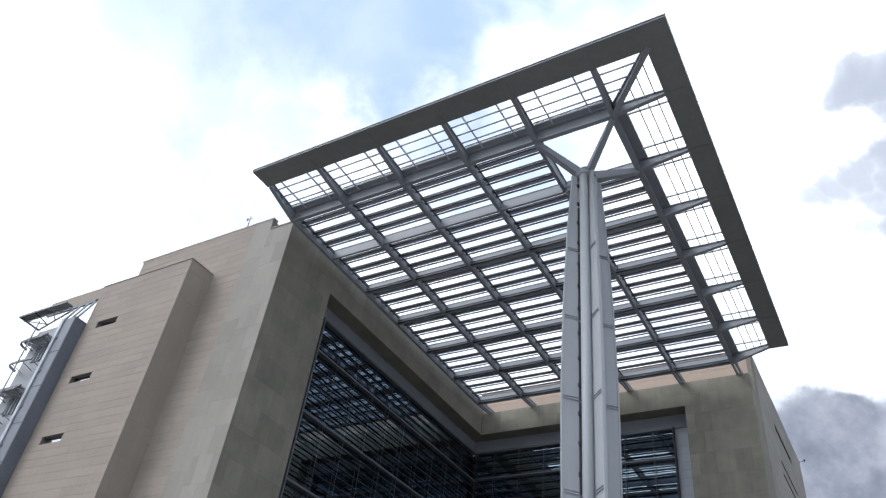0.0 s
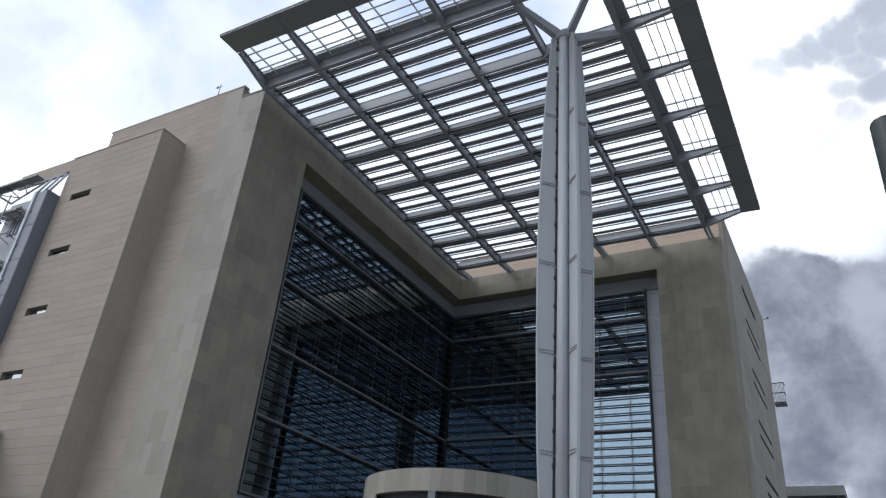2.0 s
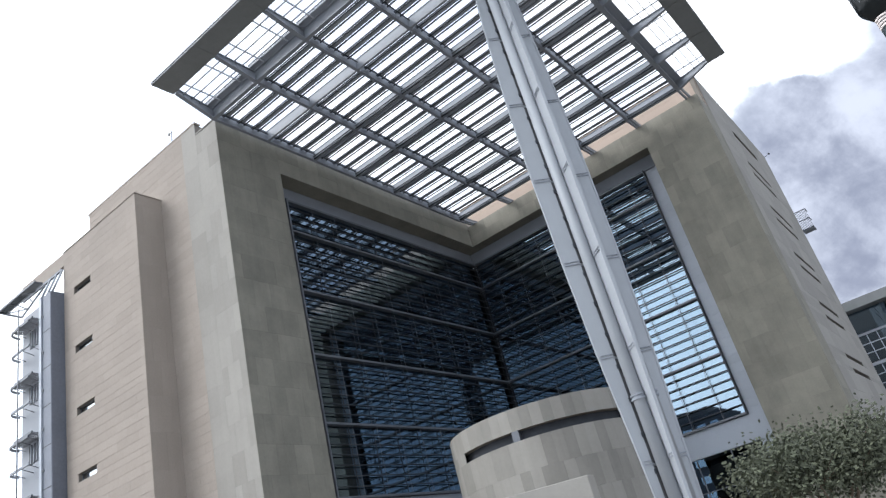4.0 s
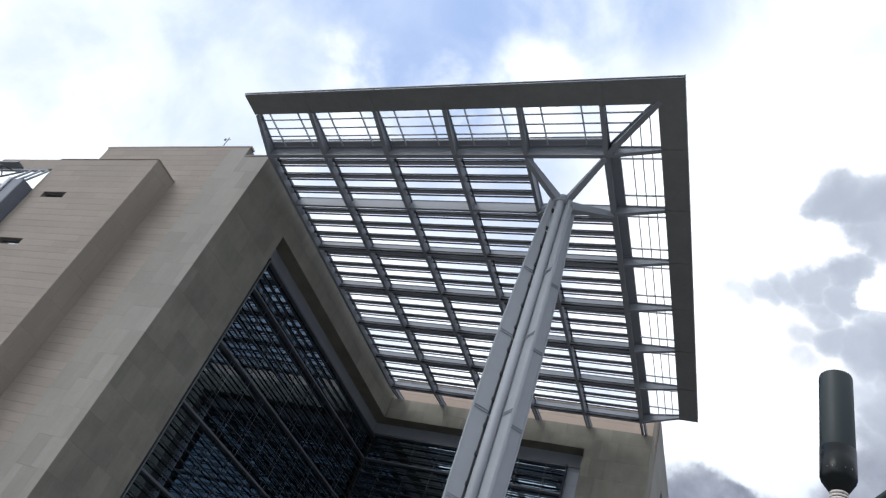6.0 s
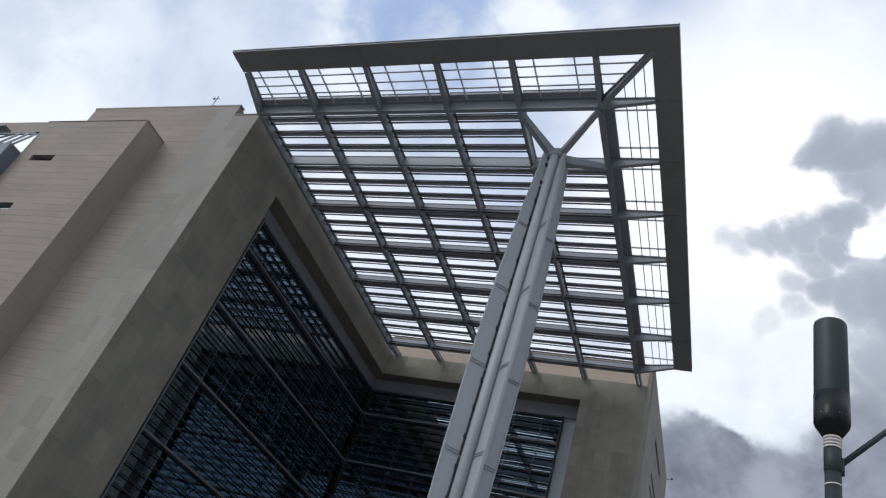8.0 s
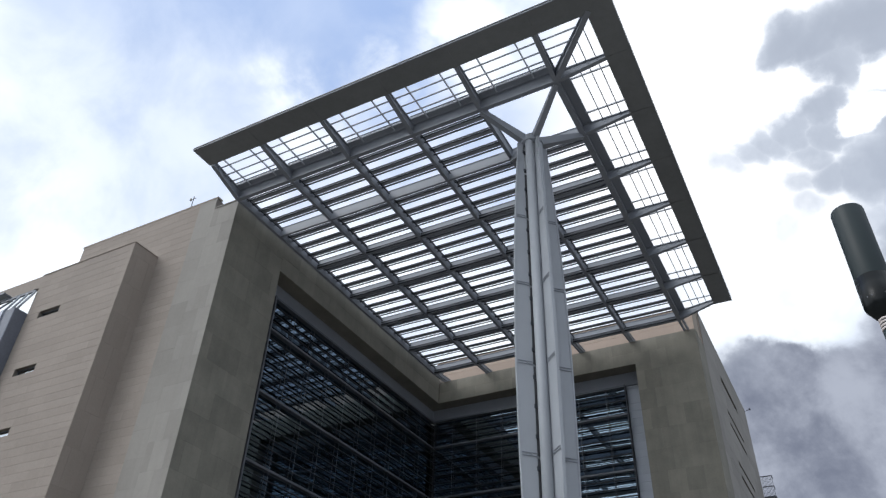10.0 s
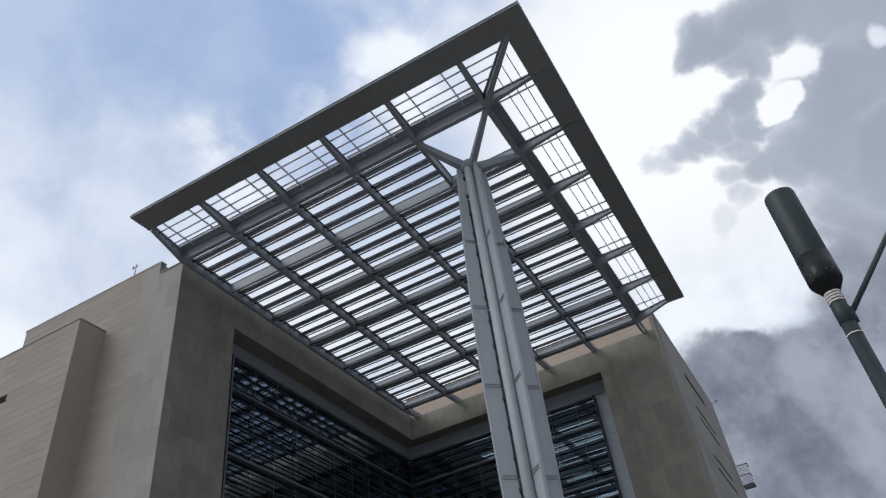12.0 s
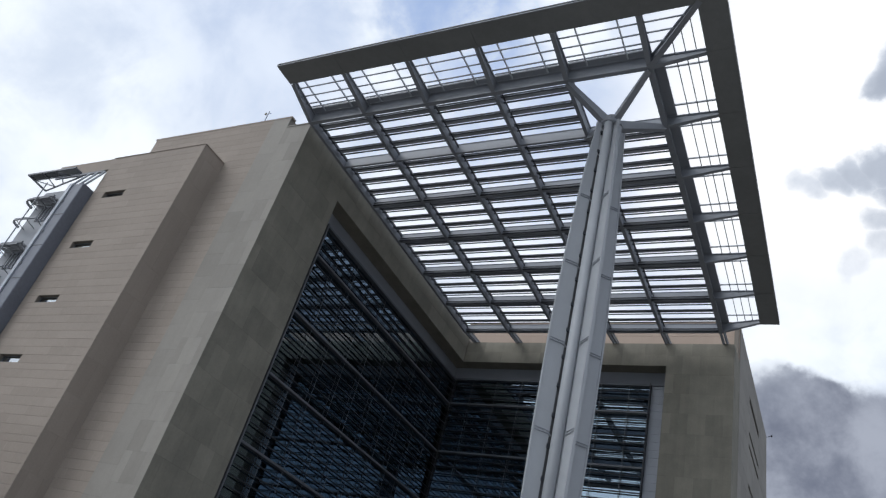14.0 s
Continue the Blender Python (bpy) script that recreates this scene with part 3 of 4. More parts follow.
# ---------------- the canopy ----------------
canopy = tagged(new("entrance_canopy"), "grey steel louvred canopy over the entrance court", "canopy")
OUT_Y, OUT_X = -5.1, 4.67        # outer edge of the fascia
IN_Y, IN_X = -3.45, 3.2          # its inner edge
DEPTH = 0.9
for i, x in enumerate(GX):
    bm = bmesh.new()
    i_beam(bm, (x, 0.0, ZC), (x, GY[-1], ZC), DEPTH if i else 1.0, 0.24 if i else 0.36, web=0.09, plate=0.045)
    part("depth_beam", bm, STEEL, canopy)
    bm = bmesh.new()
    xe = x if i < 5 else -24.6
    i_beam(bm, (x, 0.0, ZC), (xe, IN_Y + 0.1, ZC + 0.5), DEPTH, 0.30, depth_b=0.42)
    part("front_bracket", bm, STEEL, canopy)
    for s in (-0.16, 0.16):
        bm = bmesh.new()
        i_beam(bm, (x + s, GY[-1], ZC + 0.15), (x + s, WY + 0.6, ZC + 0.42), 0.4, 0.14)
        part("wall_strut", bm, STEEL, canopy)
for j, y in enumerate(GY):
    bm = bmesh.new()
    i_beam(bm, (GX[-1], y, ZC + 0.006), (0.0, y, ZC + 0.006), DEPTH if j else 1.0, 0.18 if j else 0.30, web=0.09, plate=0.045)
    part("cross_beam", bm, STEEL, canopy)
    bm = bmesh.new()
    i_beam(bm, (0.0, y, ZC + 0.003), (IN_X + 0.1, min(y, 29.6), ZC + 0.5), DEPTH, 0.26, depth_b=0.36)
    part("side_bracket", bm, STEEL, canopy)
bm = bmesh.new()
i_beam(bm, (0.05, -0.05, ZC), (IN_X + 0.15, IN_Y - 0.15, ZC + 0.45), DEPTH, 0.34, depth_b=0.42)
part("corner_bracket", bm, STEEL, canopy)
# Gutters along the outer side of the two edge girders.
boxed("gutter", (GX[-1], 0.0, -0.62, -0.22, ZC + 0.90, ZC + 1.06), STEEL, canopy, "dark gutter beside the girder")
boxed("gutter", (0.05, 0.66, 0.0, GY[-1], ZC + 0.90, ZC + 1.06), STEEL, canopy, "dark gutter beside the girder")
# Fascia: a broad dark soffit, mitred at the corner, with a thin bright lip.
FZ = ZC + 0.45
bm = bmesh.new()
prism(bm, [(-24.75, OUT_Y, FZ), (OUT_X, OUT_Y, FZ), (IN_X, IN_Y, FZ + 0.02), (-24.75, IN_Y, FZ + 0.02)], (0, 0, 0.34))
fascia = part("front_fascia", bm, FASCIA, canopy, "broad dark metal fascia")
bm = bmesh.new()
prism(bm, [(OUT_X, OUT_Y + 0.004, FZ), (OUT_X, 29.75, FZ), (IN_X, 29.75, FZ + 0.02), (IN_X, IN_Y + 0.004, FZ + 0.02)], (0, 0, 0.34))
part("side_fascia", bm, FASCIA, canopy, "broad dark metal fascia")
boxed("edge_lip", (-24.75, OUT_X + 0.05, OUT_Y - 0.06, OUT_Y - 0.004, FZ + 0.01, FZ + 0.10), STEEL, canopy, "thin grey metal lip")
boxed("edge_cap", (-24.75, OUT_X + 0.05, OUT_Y - 0.09, OUT_Y - 0.004, FZ + 0.11, FZ + 0.17), ROD, canopy, "dark metal edge cap")
boxed("edge_lip", (OUT_X + 0.004, OUT_X + 0.05, OUT_Y, 29.8, FZ + 0.02, FZ + 0.40), FASCIA, canopy)
for i, x in enumerate(GX[:-1]):
    boxed("fascia_rib", (x - 0.16, x + 0.16, OUT_Y + 0.15, IN_Y, FZ - 0.03, FZ - 0.004), FASCIA, canopy)
for j, y in enumerate(GY[:-1]):
    boxed("fascia_rib", (IN_X, OUT_X - 0.15, y - 0.14, y + 0.14, FZ - 0.03, FZ - 0.004), FASCIA, canopy)
# Open grids between the girders and the fascia.
ZG = ZC + 0.72
for i in range(5):
    x0, x1 = GX[i + 1] + 0.15, GX[i] - 0.15
    for y in (-2.75, -2.0, -1.3):
        tubed("grid_tube", (x0, y, ZG), (x1, y, ZG), 0.055, LOUVRE, canopy, sides=8)
    for f in (0.24, 0.76):
        x = x0 + (x1 - x0) * f
        boxed("grid_bar", (x - 0.04, x + 0.04, IN_Y + 0.02, -0.3, ZG + 0.06, ZG + 0.16), LOUVRE, canopy)
    tubed("gutter_pipe", (x0, -0.74, ZC + 1.0), (x1, -0.74, ZC + 1.0), 0.05, STEEL, canopy, sides=8)
for y in (-2.75, -2.0, -1.3):
    reach = -y * (IN_X / -IN_Y) - 0.15
    tubed("grid_tube", (0.15, y, ZG), (reach, y, ZG), 0.055, LOUVRE, canopy, sides=8)
for j in range(6):
    y0, y1 = GY[j] + 0.15, min(GY[j + 1], 29.7) - 0.15
    for x in (1.45, 2.05, 2.65):
        tubed("grid_rod", (x, y0, ZG), (x, y1, ZG), 0.034, STEEL, canopy, sides=6)
    for f in (0.14, 0.80):
        y = y0 + (y1 - y0) * f
        boxed("grid_bar", (0.62, IN_X, y - 0.05, y + 0.05, ZG + 0.03, ZG + 0.11), LOUVRE, canopy)
for x in (1.45, 2.05, 2.65):
    tubed("grid_rod", (x, -0.1, ZG), (x, -x * (-IN_Y / IN_X) + 0.1, ZG), 0.034, STEEL, canopy, sides=6)


def louvre_mesh(length):
    """One louvre: a thin tilted aerofoil blade."""
    bm = bmesh.new()
    c, tilt = 0.22, radians(6)
    ring = []
    for u, w in ((-1, 0.0), (-0.55, 0.10), (0.15, 0.12), (1, 0.02), (0.2, -0.07), (-0.6, -0.08)):
        y, z = u * c, w * c
        ring.append((0, y * math.cos(tilt) - z * math.sin(tilt), y * math.sin(tilt) + z * math.cos(tilt)))
    prism(bm, ring, (length, 0, 0))
    finish(bm)
    me = bpy.data.meshes.new("louvre_blade")
    bm.to_mesh(me)
    bm.free()
    me.materials.append(LOUVRE)
    return me


def rail_mesh(length, name, r, mat):
    bm = bmesh.new()
    tube(bm, (0, 0, 0), (length, 0, 0), r, sides=8)
    finish(bm)
    me = bpy.data.meshes.new(name)
    bm.to_mesh(me)
    bm.free()
    me.materials.append(mat)
    return me


# Each louvre is a band: a front tube, a dark rod, the blade, a dark rod and a thin back tube.
BAND = (("louvre_rail", -0.42, 0.50), ("louvre_rod", -0.29, 0.47), ("louvre_blade", -0.02, 0.60), ("louvre_rod", 0.21, 0.50), ("louvre_strip", 0.31, 0.56))
for i in range(5):
    width = GX[i] - GX[i + 1] - 0.24
    kinds = {"louvre_rail": rail_mesh(width, "louvre_rail", 0.058, STEEL), "louvre_rod": rail_mesh(width, "louvre_rod", 0.055, MULLION),
             "louvre_blade": louvre_mesh(width), "louvre_strip": rail_mesh(width, "louvre_strip", 0.038, STEEL)}
    for j in range(6):
        if i == 0 and j == 0:
            continue
        x, span = GX[i + 1] + 0.12, GY[j + 1] - GY[j]
        for f in (0.22, 0.49, 0.76):
            y = GY[j] + span * f
            for kind, dy, dz in BAND:
                piece(kind, kinds[kind], canopy, Matrix.Translation((x, y + dy, ZC + dz)))
        boxed("louvre_hanger", (x + 0.16, x + 0.21, GY[j] + 0.2, GY[j + 1] - 0.2, ZC + 0.42, ZC + 0.50), ROD, canopy)
        # Two dark service tubes run along the lower half of the inner cross beams.
        if j > 0:
            for dz, r, mat in ((0.10, 0.06, ROD), (0.36, 0.05, MULLION)):
                tubed("service_tube", (x, GY[j + 1] - 0.14, ZC + dz), (x + width, GY[j + 1] - 0.14, ZC + dz), r, mat, canopy, sides=8)

# ---------------- the column ----------------
CX, CY, CTOP = -2.7, 2.5, 35.6
column = tagged(new("spindle_column"), "tall pale grey spindle-shaped steel column carrying the canopy", "column")
column.location = (CX, CY, 0)


def half_width(z):
    pts = [(0, 0.85), (6, 1.12), (10, 1.36), (15, 1.50), (20, 1.56), (25, 1.48), (30, 1.28), (35.6, 0.92)]
    for (a, p), (b, q) in zip(pts, pts[1:]):
        if z <= b:
            return p + (q - p) * (z - a) / (b - a)
    return 0.95


for k in range(4):
    a = radians(45 + 90 * k)
    d, n = Vector((math.cos(a), math.sin(a), 0)), Vector((-math.sin(a), math.cos(a), 0))
    bm = bmesh.new()
    zs = [0.3 + (CTOP - 0.9) * q / 24 for q in range(25)]
    root = 0.34 if k == 3 else 0.62
    prev = None
    for z in zs:
        w = half_width(z)
        section = ((root, -0.045), (w - 0.09, -0.045), (w - 0.09, -0.075), (w, -0.075), (w, 0.075), (w - 0.09, 0.075), (w - 0.09, 0.045), (root, 0.045))
        ring = [bm.verts.new(d * r + n * t + Vector((0, 0, z))) for r, t in section]
        if prev:
            for q in range(8):
                bm.faces.new((prev[q], prev[(q + 1) % 8], ring[(q + 1) % 8], ring[q]))
        else:
            bm.faces.new(ring)
        prev = ring
    bm.faces.new(prev)
    part("blade", bm, COLUMN, column)
    # Dark plate added between blade and tubes, its colour standing for the slot's shade.
    bm = bmesh.new()
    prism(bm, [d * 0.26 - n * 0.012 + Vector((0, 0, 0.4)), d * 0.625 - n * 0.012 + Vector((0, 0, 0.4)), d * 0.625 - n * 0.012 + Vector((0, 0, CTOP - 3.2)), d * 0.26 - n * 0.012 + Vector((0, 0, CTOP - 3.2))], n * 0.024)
    part("slot_plate", bm, DARK_GAP, column, "thin plate coloured as shade in the slot")
    for z in (5.2, 10.0, 14.75, 19.5, 24.3, 29.0):
        w = half_width(z)
        bm = bmesh.new()
        for s in (-1, 1):
            for dz in (-0.09, 0.05):
                prism(bm, [d * 0.62 + n * s * 0.065 + Vector((0, 0, z + dz)), d * (w - 0.1) + n * s * 0.065 + Vector((0, 0, z + dz)),
                           d * (w - 0.1) + n * s * 0.065 + Vector((0, 0, z + dz + 0.035)), d * 0.62 + n * s * 0.065 + Vector((0, 0, z + dz + 0.035))], n * s * 0.03)
        part("splice_plate", bm, STEEL, column)
        tubed("tie", d * 0.45 + Vector((0, 0, z - 0.15)), d * 1.0 + Vector((0, 0, z + 0.05)), 0.06, COLUMN, column, sides=8)
    for q in range(0 if k == 3 else 22):
        z = 1.6 + 1.55 * q
        bm = bmesh.new()
        prism(bm, [d * 0.30 - n * 0.07 + Vector((0, 0, z)), d * 0.66 - n * 0.05 + Vector((0, 0, z)), d * 0.66 - n * 0.07 + Vector((0, 0, z + 0.2)), d * 0.30 - n * 0.07 + Vector((0, 0, z + 0.16))], n * 0.16)
        part("lug", bm, ROD, column)
    # Branching strut to the corner of the open bay.
    tip = [(GX[0], GY[0]), (GX[1], GY[0]), (GX[0], GY[1]), (GX[1], GY[1])]
    tx, ty = min(tip, key=lambda p: -((p[0] - CX) * d.x + (p[1] - CY) * d.y))
    a0, b0 = Vector((d.x * 0.35, d.y * 0.35, CTOP - 0.2)), Vector((tx - CX - d.x * 0.1, ty - CY - d.y * 0.1, ZC - 0.05))
    bm = bmesh.new()
    along = (b0 - a0).normalized()
    side = along.cross(Vector((0, 0, 1))).normalized()
    up = side.cross(along)
    ends = []
    for p, h, w in ((a0, 0.36, 0.20), (b0, 0.22, 0.17)):
        ends.append([bm.verts.new(p + side * w * s + up * h * t) for s, t in ((-1, -0.8), (-1, -1), (1, -1), (1, -0.8), (0.55, -0.7), (0.55, 1), (-0.55, 1), (-0.55, -0.7))])
    for q in range(8):
        bm.faces.new((ends[0][q], ends[0][(q + 1) % 8], ends[1][(q + 1) % 8], ends[1][q]))
    bm.faces.new(ends[0])
    bm.faces.new(ends[1])
    part("strut", bm, STEEL, column)
for k in range(4):
    a = radians(90 * k)
    p = Vector((math.cos(a) * 0.40, math.sin(a) * 0.40, 0))
    shaft = tubed("shaft_tube", p, p + Vector((0, 0, CTOP - 0.3)), 0.28, COLUMN, column, sides=20)
    for z in (7.9,):
        bm = bmesh.new()
        lathe(bm, (p.x, p.y), [(0.27, z - 0.13), (0.35, z - 0.13), (0.35, z - 0.05), (0.30, z - 0.04), (0.30, z + 0.04), (0.35, z + 0.05), (0.35, z + 0.13), (0.27, z + 0.13)], 20, False)
        part("collar", bm, STEEL, shaft)
bm = bmesh.new()
lathe(bm, (0, 0), [(0.55, CTOP - 0.75), (0.72, CTOP - 0.6), (0.72, CTOP - 0.35), (0.5, CTOP - 0.3), (0.5, CTOP + 0.1), (0.25, CTOP + 0.2)], 24, False)
part("capital", bm, STEEL, column)
# The core is coloured dark so the gaps between the tubes read as shaded.
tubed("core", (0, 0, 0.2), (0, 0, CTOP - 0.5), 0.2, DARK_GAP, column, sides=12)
bm = bmesh.new()
lathe(bm, (0, 0), [(1.5, 0), (1.5, 0.25), (1.3, 0.35), (0.4, 0.36)], 32, False)
part("base_plinth", bm, PALE, column)

# ---------------- round entrance drum ----------------
DX, DY, DR, DZ = -12.6, 11.6, 5.85, 10.6
bm = bmesh.new()
lathe(bm, (DX, DY), [(DR - 0.05, 0), (DR - 0.05, 8.82), (DR - 0.45, 8.83), (DR - 0.45, 9.36), (DR - 0.05, 9.37), (DR - 0.05, DZ - 0.03), (DR - 0.5, DZ - 0.02), (DR - 0.5, DZ - 0.4)], 96, False)
drum = tagged(part("entrance_drum", bm, JOINT), "round pale stone entrance drum with a dark ribbon slot", "rotunda")


def drum_stone(a0, a1, z0, z1):
    bm = bmesh.new()
    steps = 3
    pts = [radians(a0 + (a1 - a0) * k / steps) for k in range(steps + 1)]
    rows = []
    for r, z in ((DR - 0.05, z0), (DR, z0 + 0.003), (DR, z1 - 0.003), (DR - 0.05, z1)):
        rows.append([bm.verts.new((DX + r * math.cos(a), DY + r * math.sin(a), z)) for a in pts])
    for p, q in zip(rows, rows[1:]):
        for k in range(steps):
            bm.faces.new((p[k], p[k + 1], q[k + 1], q[k]))
    for k in (0, steps):
        bm.faces.new([row[k] for row in rows])
    part("stone_panel", bm, DRUM_STONE, drum)


for r, (z0, z1) in enumerate(((0.8, 2.4), (2.4, 4.0), (4.0, 5.6), (5.6, 7.2), (7.2, 8.82), (9.37, 10.57))):
    shift = (0.0, 3.1, 1.2, 4.4, 2.3, 0.6)[r]
    for k in range(36):
        drum_stone(160 + 6 * k + shift + 0.02, 166 + 6 * k + shift - 0.02, z0, z1)
for a0, a1 in ((160, 172), (172, 184), (184, 196), (196, 208), (208, 220), (220, 232), (232, 243), (348, 360), (360, 372)):
    drum_stone(a0, a1, 8.80, 9.38)
# The slot's inner dimness is put into this band's colour.
bm = bmesh.new()
lathe(bm, (DX, DY), [(DR - 0.44, 8.80), (DR - 0.44, 9.39)], 96, False)
part("slot_glass", bm, ROOM, drum, "recessed slot band coloured dark for the unlit inside")
a = radians(282)
p = Vector((DX + (DR - 0.25) * math.cos(a), DY + (DR - 0.25) * math.sin(a), 8.82))
bm = bmesh.new()
box(bm, -0.2, 0.2, -0.24, 0.24, 0, 0.55)
post = part("slot_post", bm, MULLION, drum)
post.matrix_basis = Matrix.Translation(p) @ pose(0, 0, 0, 0, 0, math.degrees(a) + 90)

# ---------------- low west podium ----------------
bm = bmesh.new()
box(bm, -60, -39.25, -16, -1.6, 0, 6.9)
box(bm, -60, -39.25, -16, -1.6, 8.2, 12.05)
box(bm, -60, -40.2, -15.5, -1.6, 6.9, 8.2)
podium = structure(part("wall_low_podium", bm, JOINT), "low cream stone podium beside the west wing", "wall")
face_stones(podium, (-39.2, -15.95, 0), (-1, 0), 14.0, 8.2, 12.1, 0.98, 2.4, CREAM, seed=21)
face_stones(podium, (-39.25, -1.6, 0), (0, -1), 14.4, 8.2, 12.1, 0.98, 2.4, CREAM, seed=22)
face_stones(podium, (-39.25, -1.6, 0), (0, -1), 14.4, 1.0, 6.9, 0.98, 2.4, CREAM, seed=23)
low_window = structure(boxed("window_podium", (-39.7, -39.65, -15.4, -1.7, 6.9, 8.2), GLASS_CLEAR), "blue reflecting ribbon window of the podium", "window")
for k in range(9):
    boxed("mullion", (-39.65, -39.55, -15.2 + 1.6 * k, -15.14 + 1.6 * k, 6.9, 8.2), ROD, low_window)

# ---------------- metal balcony tower at the end of the west wing ----------------
tower = tagged(new("balcony_tower"), "grey metal tower of sunshade shelves on the wing's end", "tower")
corner = boxed("corner_panel", (-45.3, -43.45, -2.55, -1.0, 2, 31.2), CORNER, tower, "tall blue-grey metal corner panel", 0.05)
for k in range(9):
    boxed("seam", (-45.2, -43.5, -2.57, -2.552, 4 + 3.0 * k, 4.05 + 3.0 * k), ROD, corner)
    tubed("stud", (-44.6, -2.56, 5.4 + 3.0 * k), (-44.6, -2.62, 5.4 + 3.0 * k), 0.12, MULLION, corner, sides=10)
boxed("pilaster", (-45.05, -44.7, -2.66, -2.56, 2, 31.2), CLADDING, tower, "pale metal pilaster strip")
boxed("wall_panel", (-48.4, -45.3, -2.25, -1.0, 2, 30.9), STEEL, tower, "pale blue-grey metal wall panels")


def shelf_outline(reach, z, inset=0.0):
    """A shelf's plan: straight along the front, rounded at its free end."""
    r = reach - inset
    pts = [(-45.32, -2.26, z), (-45.32, -2.26 - r, z)]
    for q in range(7):
        a = radians(90 * q / 6)
        pts.append((-47.9 - r * 0.95 * math.sin(a), -2.26 - r * math.cos(a), z))
    return pts


def shelf_rim(reach, z, depth, width):
    """The bent bar along a shelf's edge."""
    bm = bmesh.new()
    outer, inner = shelf_outline(reach, z)[1:], shelf_outline(reach, z, width)[1:]
    for p, q, u, v in zip(outer, outer[1:], inner, inner[1:]):
        prism(bm, [p, q, v, u], (0, 0, depth))
    bmesh.ops.remove_doubles(bm, verts=bm.verts, dist=0.001)
    return bm


for n in range(6):
    z = 29.25 - 4.6 * n
    for k in range(4):
        x = -47.2 + 0.45 * k
        win = boxed("window", (x, x + 0.3, -2.31, -2.26, z - 1.5, z - 0.12), ROD, tower, "dark narrow window")
        boxed("frame", (x + 0.3, x + 0.36, -2.36, -2.26, z - 1.5, z - 0.12), CLADDING, win)
    for dz, reach, mat in ((0.0, 1.05, MULLION), (0.34, 0.8, MULLION), (-2.0, 1.0, STEEL)):
        shelf = part("sunshade_shelf", shelf_rim(reach, z + dz, 0.16, 0.12), mat, tower, "open metal sunshade shelf with a rounded end")
        if mat is MULLION:
            for k in range(int(reach / 0.17) - 1):
                y = -2.26 - reach + 0.2 + 0.17 * k
                boxed("slat", (-47.95, -45.35, y, y + 0.10, z + dz + 0.03, z + dz + 0.07), mat, shelf)
        for x in (-47.9, -46.6, -45.5):
            tubed("bracket", (x, -2.26 - reach + 0.1, z + dz + 0.04), (x, -2.2, z + dz - 0.25), 0.03, MULLION, shelf, sides=6)
tubed("upright", (-46.75, -3.38, 2), (-46.75, -3.38, 30.9), 0.05, MULLION, tower, sides=8)
# Open steel frame with flat panels on top of the tower.
boxed("top_beam", (-51.35, -45.05, -3.0, -2.9, 32.6, 32.76), MULLION, tower)
boxed("top_beam", (-51.2, -45.2, -2.3, -2.22, 32.62, 32.74), STEEL, tower)
for x in (-51.25, -49.46, -47.6, -45.2):
    boxed("top_bar", (x - 0.04, x + 0.06, -2.89, -2.31, 32.62, 32.74), MULLION, tower)
for x0, x1, mat, tone in ((-51.18, -49.52, GLASS_CLEAR, "clear glass top panel"), (-49.38, -47.66, GLASS_CLEAR, "clear glass top panel"), (-47.5, -45.26, FASCIA, "flat grey metal top panel")):
    boxed("top_panel", (x0, x1, -2.88, -2.32, 32.67, 32.70), mat, tower, tone)
tubed("top_beam", (-51.3, -2.9, 32.68), (-51.55, -0.9, 32.68), 0.09, STEEL, tower, sides=8)
tubed("top_beam", (-51.55, -0.9, 32.68), (-45.5, -1.95, 32.68), 0.08, STEEL, tower, sides=8)
for x0, x1 in ((-51.2, -49.8), (-49.5, -49.9), (-47.7, -48.6)):
    tubed("top_brace", (x0, -2.22, 32.68), (x1, -1.2 if x1 < -49 else -1.4, 32.68), 0.05, CLADDING, tower, sides=8)
boxed("top_beam", (-49.8, -43.5, -1.68, -1.52, 33.15, 33.35), MULLION, tower)
for x in (-45.6, -44.6, -43.7):
    tubed("top_post", (x, -2.3, 31.2), (x + 0.3, -1.6, 33.2), 0.09, CLADDING, tower, sides=8)
tubed("top_pole", (-46.75, -3.1, 32.2), (-46.5, -2.2, 32.6), 0.05, MULLION, tower, sides=8)
structure(boxed("wall_parapet_band", (-50.3, BAY_X0, PY + 0.02, PY + 0.3, 33.6, 34.75), CREAM), "cream stone parapet band above the tower", "wall")

# ---------------- small things on the roofs ----------------
mast = tagged(new("roof_mast"), "thin metal weather mast on the roof edge", "mast")
tubed("pole", (-31.4, 1.0, 39.1), (-31.4, 1.0, 40.6), 0.035, MULLION, mast, sides=6)
tubed("crossarm", (-31.7, 1.0, 40.3), (-31.1, 1.0, 40.3), 0.025, MULLION, mast, sides=6)
tubed("sensor", (-31.7, 1.0, 40.25), (-31.7, 1.0, 40.45), 0.08, RAIL, mast, sides=8)
cage = tagged(new("maintenance_cage"), "small open metal cage on the north block's end", "cage")
for z in (30.85, 32.0, 33.2):
    boxed("rail", (0.85, 2.1, RY1 - 0.3, RY1 - 0.24, z, z + 0.09), ROD, cage)
    boxed("rail", (2.04, 2.1, RY1 - 0.24, RY1 + 1.0, z, z + 0.09), ROD, cage)
for k in range(9):
    boxed("bar", (0.9 + 0.14 * k, 0.94 + 0.14 * k, RY1 - 0.3, RY1 - 0.25, 30.92, 33.2), ROD, cage)
boxed("deck", (0.82, 2.1, RY1 - 0.3, RY1 + 1.0, 30.74, 30.84), MULLION, cage)
